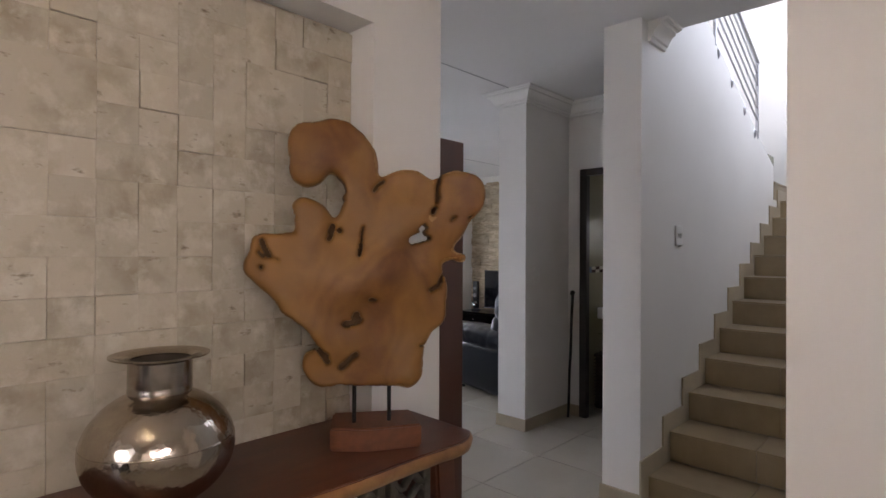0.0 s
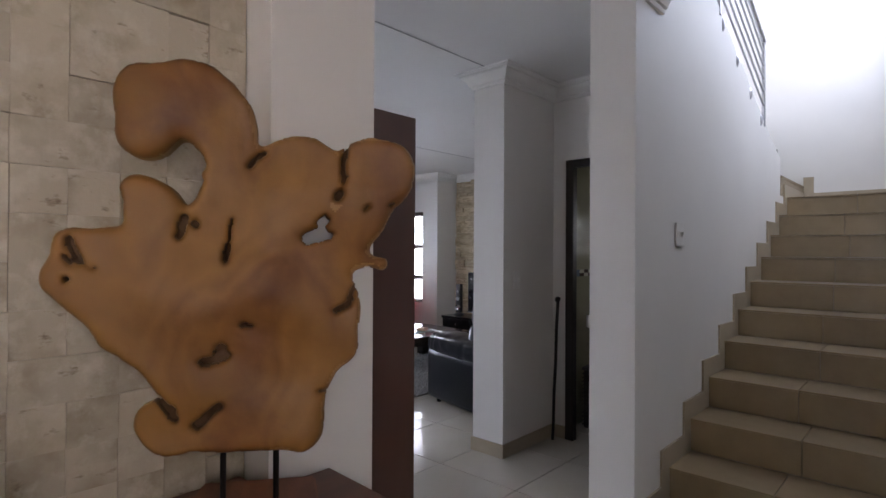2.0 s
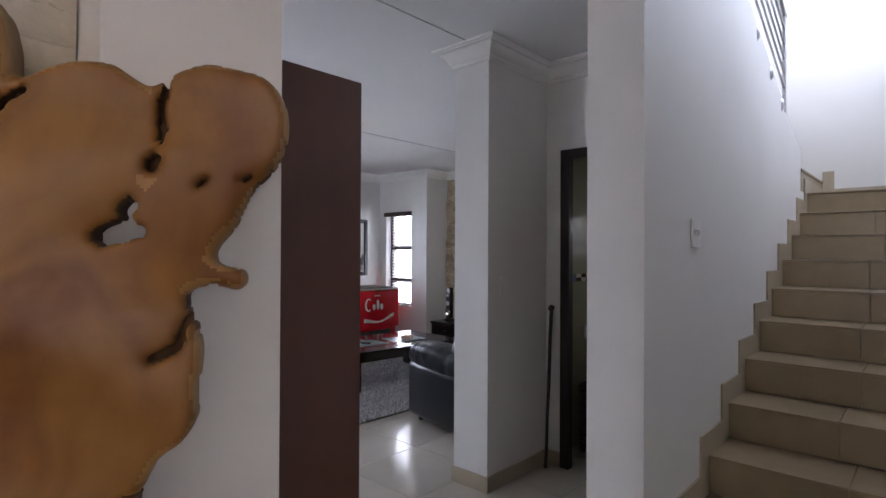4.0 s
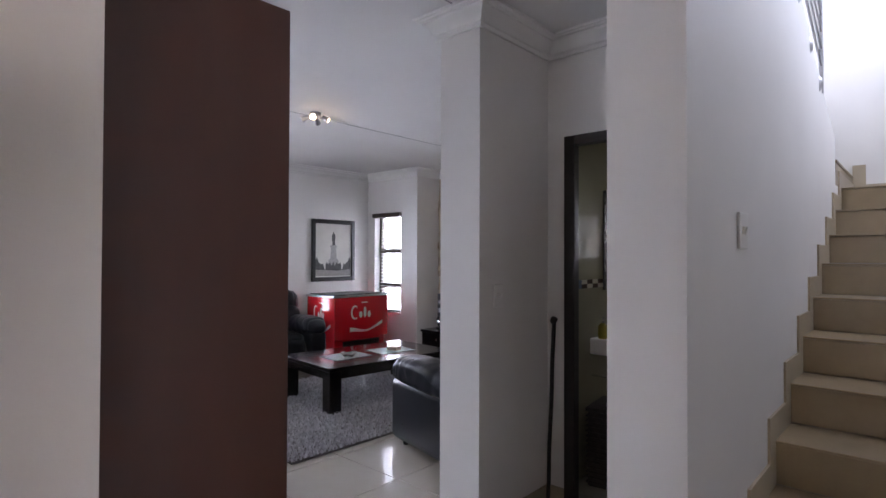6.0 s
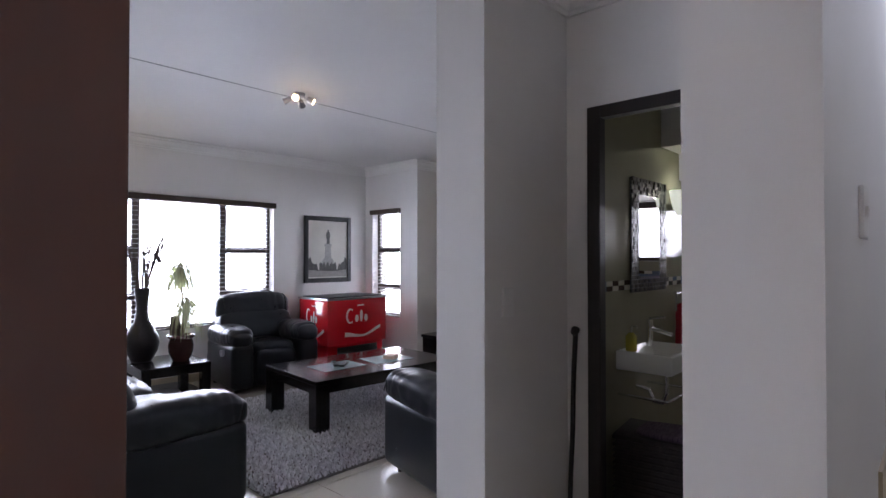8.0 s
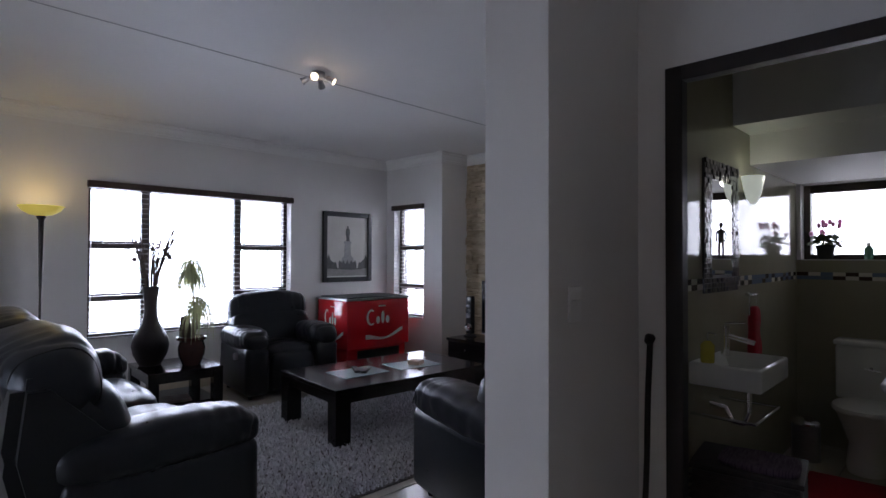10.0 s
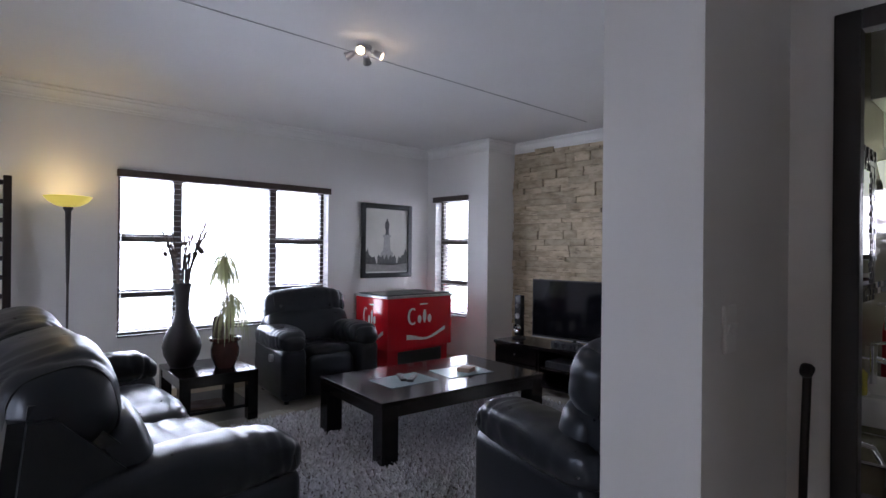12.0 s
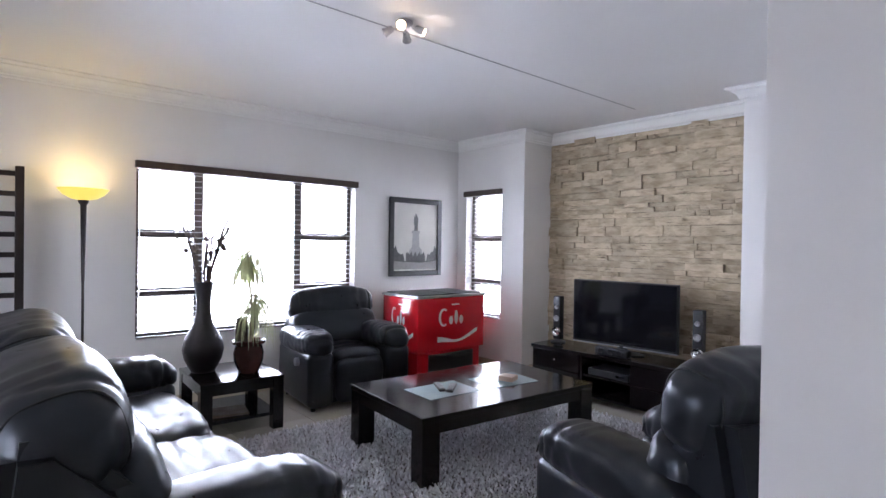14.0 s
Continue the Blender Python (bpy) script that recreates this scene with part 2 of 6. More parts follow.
stone_wall = structure("wall_north_stone", bm, LEDGEGAP, "feature wall clad in rough buff ledge stone", "wall")
bm = B()
box(bm, -3.33, 7.04, -0.12, -2.06, 7.75, CEIL)
structure("wall_north_pier", bm, PAINT, "off-white painted pier beside the stone wall", "wall")
bm = B()
box(bm, -2.06, 3.71, -0.12, -1.80, 7.75, CEIL)
structure("wall_dividing", bm, PAINT, "off-white painted wall end between hall and lounge", "wall")
bm = B()
box(bm, -1.80, 4.355, -0.12, -1.685, 4.50, CEIL)
box(bm, -0.94, 4.355, -0.12, -0.825, 4.50, CEIL)
box(bm, -1.685, 4.355, 2.09, -0.94, 4.50, CEIL)
structure("wall_bathroom", bm, PAINT, "off-white painted wall with the bathroom doorway", "wall")
bm = B()
prism(bm, [(3.06, -0.12), (7.05, -0.12), (7.05, 1.89), (6.0, 1.89), (6.0, 2.20), (5.5, 2.38), (3.36, 3.30), (3.36, CEIL), (3.06, CEIL)], "x", -0.825, -0.607)
structure("wall_stair", bm, PAINT, "off-white stair wall with a sloping top edge", "wall")
bm = B()
box(bm, 0.37, 1.62, -0.12, 0.60, 4.6, 5.3)
box(bm, 0.37, 6.6, -0.12, 0.60, 7.3, 5.3)
box(bm, 0.37, 4.6, -0.12, 0.60, 6.6, 3.1)
box(bm, 0.37, 4.6, 4.7, 0.60, 6.6, 5.3)
structure("wall_east_stair", bm, PAINT, "off-white painted wall beside the stairs", "wall")
bm = B()
box(bm, 0.37, 1.47, -0.12, 1.85, 1.62, CEIL)
structure("wall_hall_return", bm, PAINT, "off-white painted hall wall ending at the stairs", "wall")
bm = B()
box(bm, -1.80, 7.05, -0.12, -1.765, 7.3, 5.3)
box(bm, -0.88, 7.05, -0.12, 0.37, 7.3, 5.3)
box(bm, -1.765, 7.05, -0.12, -0.88, 7.3, 1.35)
box(bm, -1.765, 7.05, 1.915, -0.88, 7.3, 5.3)
structure("wall_north_stairwell", bm, PAINT, "off-white painted stairwell wall", "wall")
bm = B()
box(bm, -2.06, 3.1, CEIL + 0.14, -1.80, 7.3, 5.3)
box(bm, -2.06, 2.9, CEIL + 0.14, 0.60, 3.1, 5.3)
structure("wall_upper_landing", bm, PAINT, "off-white painted upper stairwell wall", "wall")
bm = B()
box(bm, -2.06, 2.9, 5.3, 0.60, 7.3, 5.42)
structure("ceiling_stairwell", bm, CEILING, "white painted stairwell ceiling", "ceiling")
bm = B()
box(bm, -1.20, -2.2, -0.12, -1.06, 1.468, 2.22)
niche_wall = structure("wall_niche", bm, MORTAR, "niche wall clad in tumbled cream travertine tiles", "wall")
bm = B()
box(bm, -1.20, -2.2, 2.22, -0.915, 1.468, CEIL)
box(bm, -1.14, 1.468, -0.12, -0.915, 1.820, CEIL)
structure("wall_hall_west", bm, PAINT, "off-white painted wall framing the stone niche", "wall")
bm = B()
box(bm, 1.85, -2.4, -0.12, 2.1, -1.15, CEIL)
box(bm, 1.85, 0.55, -0.12, 2.1, 1.62, CEIL)
box(bm, 1.85, -1.15, -0.12, 2.1, 0.55, 1.3)
box(bm, 1.85, -1.15, 2.1, 2.1, 0.55, CEIL)
structure("wall_east_hall", bm, PAINT, "off-white painted hall wall with an added, unseen window", "wall")
bm = B()
box(bm, -1.20, -2.4, -0.12, -0.4, -2.2, CEIL)
box(bm, 1.1, -2.4, -0.12, 1.85, -2.2, CEIL)
box(bm, -0.4, -2.4, 2.3, 1.1, -2.2, CEIL)
structure("wall_south_hall", bm, PAINT, "off-white painted entrance wall", "wall")
# the opening is made for the added south fill light
bm = B()
box(bm, -6.9, -0.4, -0.12, -5.2, -0.2, CEIL)
box(bm, -2.6, -0.4, -0.12, -1.20, -0.2, CEIL)
box(bm, -5.2, -0.4, 2.1, -2.6, -0.2, CEIL)
box(bm, -5.2, -0.4, -0.12, -2.6, -0.2, 0.05)
structure("wall_south_lounge", bm, PAINT, "off-white painted lounge wall", "wall")

bm = B()
box(bm, -6.9, -2.4, CEIL, -0.825, 3.10, CEIL + 0.14)
box(bm, -6.9, 3.10, CEIL, -1.80, 7.75, CEIL + 0.14)
box(bm, -0.825, -2.4, CEIL, 2.1, 3.36, CEIL + 0.14)
box(bm, -1.80, 3.10, CEIL, -0.825, 4.50, CEIL + 0.14)
for f in bm.faces:
    f.material_index = 0
for x in (-1.89, -4.25):
    n = len(bm.faces)
    box(bm, x - 0.004, -0.2, CEIL - 0.003, x + 0.004, 7.04 if x < -3 else 3.71 - 0.08, CEIL + 0.002)
    bm.faces.ensure_lookup_table()
    for f in bm.faces[n:]:
        f.material_index = 1
structure("ceiling", bm, [CEILING, JOINT], "white painted ceiling boards with thin cover strips", "ceiling")

# under-stair soffits above the bathroom
for name, y0, z0, y1, z1 in (("ceiling_bathroom", 4.50, 2.45, 5.54, 2.66), ("ceiling_bathroom_middle", 5.54, 2.10, 5.86, 2.66), ("ceiling_bathroom_beam", 5.86, 1.92, 5.98, 2.45), ("ceiling_bathroom_low", 5.98, 1.92, 7.05, 2.04)):
    bm = B()
    box(bm, -1.80, y0, z0, -0.825, y1, z1)
    structure(name, bm, CEILING, "white stepped soffit under the upper flight", "ceiling")

# cornices
COVE = [(0, -0.110), (0.014, -0.110), (0.018, -0.102), (0.018, -0.092), (0.030, -0.086), (0.034, -0.072), (0.050, -0.046), (0.072, -0.032), (0.074, -0.022), (0.090, -0.020), (0.096, -0.014), (0.108, -0.012), (0.110, 0.001), (0, 0.001)]
for name, path in (
    ("cornice_hall", [(-0.825, 4.355), (-1.80, 4.355), (-1.80, 3.71), (-2.06, 3.71), (-2.06, 7.04), (-3.33, 7.04), (-3.33, 7.50), (-5.55, 7.50), (-5.55, 7.04), (-6.617, 7.04), (-6.617, -0.2)]),
    ("cornice_stair", [(-0.607, 3.36), (-0.607, 3.14)]),
):
    bm = B()
    sweep(bm, [(x, y, CEIL) for x, y in reversed(path)], COVE)
    structure(name, bm, PLASTER, "white moulded plaster cornice", "cornice", 35)

# skirting
SKIRT = [(0, 0), (0.011, 0), (0.011, 0.088), (0.009, 0.092), (0, 0.092)]
for name, path in (
    ("baseboard_column", [(-1.685, 4.355), (-1.80, 4.355), (-1.80, 3.71), (-2.06, 3.71), (-2.06, 7.04), (-3.33, 7.04), (-3.33, 7.50), (-5.55, 7.50), (-5.55, 7.04), (-6.617, 7.04), (-6.617, -0.2)]),
    ("baseboard_stair", [(-0.607, 3.10), (-0.607, 3.06), (-0.825, 3.06), (-0.825, 4.355), (-0.94, 4.355)]),
    ("baseboard_hall", [(-1.14, 1.820), (-0.915, 1.820), (-0.915, 1.468)]),
    ("baseboard_east", [(1.85, 1.47), (0.37, 1.47), (0.37, 3.1)]),
):
    bm = B()
    sweep(bm, [(x, y, 0) for x, y in reversed(path)], SKIRT)
    structure(name, bm, SKIRTTILE, "beige ceramic tile skirting", "skirting")

# floor: screed under polished tiles
bm = B()
box(bm, -6.9, -2.4, -0.16, 2.1, 7.75, -0.004)
floor = structure("floor", bm, GROUT, "polished cream porcelain tile floor", "floor")

# stairs
RISE, RUN, FIRST = 0.1718, 0.3075, 3.149
bm = B()
outline = [(FIRST + 0.012, 0.0)]
for k in range(11):
    outline += [(FIRST + 0.012 + RUN * k, RISE * (k + 1) - 0.012), (FIRST + 0.012 + RUN * (k + 1), RISE * (k + 1) - 0.012)]
outline[-1] = (7.05, RISE * 11 - 0.012)
outline += [(7.05, 0.0)]
prism(bm, outline, "x", -0.606, 0.369)
stairs = structure("stairs", bm, GROUT, "straight flight of beige tiled stairs", "stairs")
# stepped skirting along the stair wall
bm = B()
for k in range(11):
    y0, z0 = FIRST + RUN * k, RISE * (k + 1)
    end = y0 + RUN - 0.10 if k < 10 else 7.04
    box(bm, -0.607, y0 - 0.10, z0 - RISE if k else 0.0, -0.597, y0 + 0.0, z0 + 0.105)
    box(bm, -0.607, y0 + 0.0, z0 - 0.01, -0.597, end, z0 + 0.105)
structure("baseboard_stairs_stepped", bm, SKIRTTILE, "beige tile skirting stepping up beside the stairs", "skirting")

# first step of the upper flight and the landing skirting
bm = B()
box(bm, -1.79, 6.02, 2.042, -0.60, 7.045, 2.062, 0.003)
box(bm, -0.62, 6.02, 1.892, -0.607, 7.045, 2.042)
structure("stairs_upper", bm, STAIRTILE, "beige tiled first step of the upper flight", "stairs")
bm = B()
box(bm, -0.606, 7.038, 1.89, -0.520, 7.05, 2.150)
box(bm, -0.520, 7.038, 1.89, 0.36, 7.05, 1.992)
structure("baseboard_landing", bm, SKIRTTILE, "beige tile skirting round the stair landing", "skirting")

# outside
bm = B()
box(bm, -30, -30, -0.6, 30, 30, -0.5)
structure("ground", bm, surface("paving_outside", (0.5, 0.48, 0.44), 0.8, second=(0.42, 0.4, 0.37)), "pale paving outside the house", "ground")
# the east sheet glows only behind the added hall window
for name, spot, size in (("backdrop_west", (-11, 4.5, 2.5), (0.1, 14, 7)), ("backdrop_north", (-5, 12, 2.5), (14, 0.1, 7)), ("backdrop_south", (0.4, -7, 2.5), (9, 0.1, 7)), ("backdrop_east", (6, -0.5, 2.5), (0.1, 9, 7))):
    bm = B()
    box(bm, *(c - s / 2 for c, s in zip(spot, size)), *(c + s / 2 for c, s in zip(spot, size)))
    structure(name, bm, OUTSIDE, "overexposed hazy daylight outside", "backdrop")

# ---- more materials ----
LEATHER = surface("black_leather", (0.0075, 0.0080, 0.0105), 0.24, shine=0.5, second=(0.011, 0.011, 0.013), scale=6, grain=0.0004, grain_scale=220, relief=0.0007, relief_scale=28, rough2=0.36)
# the window light's blue highlights are put into the leather's specular tint
LEATHER.node_tree.nodes["Principled BSDF"].inputs["Specular Tint"].default_value = (0.86, 0.93, 1.0, 1)
PIPING = surface("black_leather_piping", (0.008, 0.008, 0.008), 0.45)
BLACKWOOD = surface("black_brown_lacquer", (0.006, 0.0045, 0.005), 0.10, shine=0.34, second=(0.011, 0.007, 0.007), scale=4, stretch=(1, 8, 8), rough2=0.16)
# slat colour is pale to hold the sky glare that bleaches the blinds
SLATGLARE = surface("slat_sky_glare", (0.62, 0.61, 0.60), 0.35, second=(0.54, 0.53, 0.52), scale=5)
SLATWOOD = surface("blind_slat_wood", (0.035, 0.02, 0.013), 0.4, second=(0.06, 0.033, 0.02), scale=5, stretch=(6, 0.6, 6))
FRAMEBROWN = surface("window_frame_timber", (0.03, 0.018, 0.013), 0.4, second=(0.05, 0.03, 0.02), scale=5)
RUGPILE = surface("shag_pile", (0.80, 0.80, 0.82), 0.95, second=(0.58, 0.58, 0.59), scale=40, vary=0.25, island=True)
RUGBASE = surface("rug_backing", (0.26, 0.24, 0.23), 0.95, second=(0.10, 0.09, 0.08), scale=60)
COOLER = surface("red_enamel", (0.62, 0.012, 0.020), 0.14, second=(0.56, 0.011, 0.018), scale=2, coat=0.4)
WHITEPRINT = surface("white_print", (0.80, 0.78, 0.76), 0.35, second=(0.74, 0.72, 0.70), scale=20)
BLACKMATT = surface("black_plastic", (0.012, 0.012, 0.013), 0.4, second=(0.02, 0.02, 0.02), scale=30)
SCREEN = surface("switched_off_screen", (0.006, 0.006, 0.008), 0.06, coat=0.5)
TEAK = surface("teak_root", (0.190, 0.086, 0.017), 0.40, shine=0.36, second=(0.115, 0.038, 0.009), scale=4.2, stretch=(1, 1, 0.8), lo=0.44, hi=0.68, grain=0.0016, grain_scale=34, relief=0.012, relief_scale=7, rough2=0.52)
# growth rings in the root: bands of a slow noise, laid over its patches
tk = TEAK.node_tree
tb = tk.nodes["Principled BSDF"]
rings = tk.nodes.new("ShaderNodeMath")
rings.operation = "PINGPONG"
rings.inputs[1].default_value = 0.025
tk.links.new(noise_of(tk, 2.6, 3, (1, 1, 0.6), 0.45), rings.inputs[0])
honey = mix_rgb(tk, (0.265, 0.130, 0.029), tb.inputs["Base Color"].links[0].from_socket, ramp(tk, rings.outputs[0], -0.06, 0.03))
blotch = ramp(tk, noise_of(tk, 4.5, 5, None, 0.55), 0.54, 0.72)
tk.links.new(mix_rgb(tk, honey, (0.105, 0.030, 0.008), blotch), tb.inputs["Base Color"])
# dark brown for the root's cracks: darker wood with their shade painted in
CRACKSHADE = surface("shaded_crack_wood", (0.12, 0.062, 0.026), 0.75, second=(0.05, 0.026, 0.013), scale=18, grain=0.004, grain_scale=60)
PALEBARK = surface("pale_outer_bark", (0.34, 0.22, 0.09), 0.7, second=(0.20, 0.12, 0.05), scale=16, grain=0.003, grain_scale=60)
SAP = surface("pale_sapwood", (0.30, 0.155, 0.055), 0.45, second=(0.19, 0.085, 0.03), scale=14, grain=0.002, grain_scale=50)
SAPRIM = surface("golden_sapwood_rim", (0.285, 0.15, 0.045), 0.5, second=(0.215, 0.10, 0.026), scale=14, grain=0.0016, grain_scale=40)
ROSEWOOD = surface("red_brown_slab", (0.105, 0.030, 0.013), 0.26, second=(0.055, 0.016, 0.008), scale=3.2, stretch=(5, 0.7, 5), grain=0.0008, grain_scale=50, rough2=0.4)
BLOCKWOOD = surface("red_brown_block", (0.175, 0.060, 0.024), 0.42, second=(0.095, 0.030, 0.012), scale=6, stretch=(4, 1, 6), grain=0.001, grain_scale=60)
CARVED = surface("weathered_carved_wood", (0.10, 0.095, 0.08), 0.85, second=(0.03, 0.028, 0.022), scale=16, grain=0.006, grain_scale=60)
BLACKIRON = surface("black_iron", (0.015, 0.014, 0.014), 0.45, 0.6)
HAMMERED = surface("hammered_nickel", (0.47, 0.41, 0.345), 0.13, 1.0, second=(0.33, 0.27, 0.21), scale=7, grain=0.0006, grain_scale=95, relief=0.0010, relief_scale=40, rough2=0.22)
# small round hammer marks
hm_t = HAMMERED.node_tree
dimple = hm_t.nodes.new("ShaderNodeTexVoronoi")
dimple.inputs["Scale"].default_value = 85
hm_t.links.new(hm_t.nodes.new("ShaderNodeTexCoord").outputs["Object"], dimple.inputs["Vector"])
bump(hm_t, hm_t.nodes["Principled BSDF"], dimple.outputs["Distance"], 0.28, 0.002)
SPUN = surface("spun_nickel", (0.40, 0.36, 0.32), 0.2, 1.0, second=(0.30, 0.26, 0.22), scale=5, stretch=(1, 1, 9), rough2=0.28)
DARKMETAL = surface("dark_metal", (0.035, 0.028, 0.022), 0.55, 0.5, second=(0.06, 0.045, 0.035), scale=20)
PAPER = surface("old_photograph_paper", (0.60, 0.58, 0.52), 0.6, second=(0.50, 0.48, 0.43), scale=3)
PHOTOGREY = surface("photograph_grey", (0.27, 0.265, 0.245), 0.6, second=(0.36, 0.35, 0.32), scale=40)
PHOTODARK = surface("photograph_dark", (0.045, 0.045, 0.042), 0.6, second=(0.09, 0.09, 0.08), scale=50)
CERAMIC = surface("white_ceramic", (0.78, 0.77, 0.74), 0.08)
OLIVETILE = surface("glossy_olive_cream_tile", (0.36, 0.34, 0.25), 0.07, second=(0.32, 0.30, 0.215), scale=2)
TOWELRED = surface("red_towelling", (0.42, 0.012, 0.025), 0.95, second=(0.30, 0.008, 0.018), scale=60, grain=0.004, grain_scale=180)
LEAF = surface("plant_leaf", (0.10, 0.13, 0.05), 0.5, second=(0.16, 0.18, 0.08), scale=12, vary=0.25, island=True)
DRYLEAF = surface("drooping_leaf", (0.56, 0.56, 0.38), 0.6, second=(0.40, 0.42, 0.25), scale=12, vary=0.25, island=True)
lt = DRYLEAF.node_tree
through_leaf = lt.nodes.new("ShaderNodeBsdfTranslucent")
through_leaf.inputs[0].default_value = (0.60, 0.62, 0.32, 1)
both = lt.nodes.new("ShaderNodeMixShader")
both.inputs[0].default_value = 0.5
lt.links.new(lt.nodes["Principled BSDF"].outputs[0], both.inputs[1])
lt.links.new(through_leaf.outputs[0], both.inputs[2])
lt.links.new(both.outputs[0], lt.nodes["Material Output"].inputs[0])
STEM = surface("dry_stem", (0.10, 0.065, 0.045), 0.7, second=(0.06, 0.04, 0.03), scale=20)
TRUNK = surface("plant_trunk", (0.28, 0.22, 0.16), 0.8, second=(0.18, 0.14, 0.10), scale=30)
POT = surface("glazed_brown_pot", (0.085, 0.034, 0.028), 0.2, second=(0.05, 0.02, 0.018), scale=8)
VASEDARK = surface("dark_woven_vase", (0.024, 0.016, 0.018), 0.4, second=(0.012, 0.009, 0.010), scale=50, stretch=(1, 1, 4), grain=0.003, grain_scale=120)
SOIL = surface("soil", (0.05, 0.035, 0.025), 0.95)
PETAL = surface("pink_petals", (0.70, 0.26, 0.44), 0.6, second=(0.78, 0.40, 0.58), scale=20)
pt_t = PETAL.node_tree
thin = pt_t.nodes.new("ShaderNodeBsdfTranslucent")
thin.inputs[0].default_value = (0.92, 0.55, 0.76, 1)
half_ = pt_t.nodes.new("ShaderNodeMixShader")
half_.inputs[0].default_value = 0.75
pt_t.links.new(pt_t.nodes["Principled BSDF"].outputs[0], half_.inputs[1])
pt_t.links.new(thin.outputs[0], half_.inputs[2])
pt_t.links.new(half_.outputs[0], pt_t.nodes["Material Output"].inputs[0])
AMBER = surface("liquid_soap", (0.45, 0.38, 0.06), 0.2)
WICKER = surface("dark_wicker", (0.02, 0.014, 0.013), 0.6, second=(0.045, 0.03, 0.03), scale=40, grain=0.006, grain_scale=90)
CLOTH = surface("purple_striped_cloth", (0.06, 0.03, 0.06), 0.9, second=(0.16, 0.11, 0.15), scale=16, stretch=(8, 1, 1))
PLACEMAT = surface("frosted_glass_mat", (0.36, 0.44, 0.45), 0.18, second=(0.32, 0.40, 0.41), scale=6)
SAND = surface("coaster_wood", (0.45, 0.32, 0.24), 0.5)
BULB = glow("lit_bulb", (1.0, 0.78, 0.42), 16)
SHADE = glow("lit_amber_glass", (1.0, 0.80, 0.14), 0.5)
SCONCEGLASS = glow("lit_opal_glass", (0.80, 0.88, 0.70), 0.75)
MIRROR = surface("mirror_silver", (0.9, 0.9, 0.9), 0.015, 1.0)


def cushion(bm, centre, half, power=4.0, cuts=9, wrinkle=0.0, seed=0, turn=None, folds=()):
    """A stuffed, rounded body: a cube blown up towards an ellipsoid, with creases."""
    before = set(bm.verts)
    geo = bmesh.ops.create_cube(bm, size=2)
    bmesh.ops.subdivide_edges(bm, edges=list({e for v in geo["verts"] for e in v.link_edges}), cuts=cuts, use_grid_fill=True)
    verts = [v for v in bm.verts if v not in before]
    half, centre = Vector(half), Vector(centre)
    for v in verts:
        p = v.co
        n = sum(abs(c) ** power for c in p) ** (1 / power)
        p = p / n
        q = Vector((p.x * half.x, p.y * half.y, p.z * half.z))
        if wrinkle:
            w = noise.noise(Vector((q.x * 3.5 + seed, q.y * 5, q.z * 8))) + 0.45 * (1 - 2 * abs(noise.noise(Vector((q.x * 5 + seed * 3, q.y * 9, q.z * 12)))))
            q += p.normalized() * wrinkle * w
        for axis, at, deep, wide_ in folds:
            off = q[axis] / half[axis] - at - 0.12 * noise.noise(Vector((q.y * 6 + at * 9, q.z * 6, seed)))
            q -= p.normalized() * deep * math.exp(-(off / wide_) ** 2)
        if turn is not None:
            q = turn @ q
        v.co = q + centre
    return bm


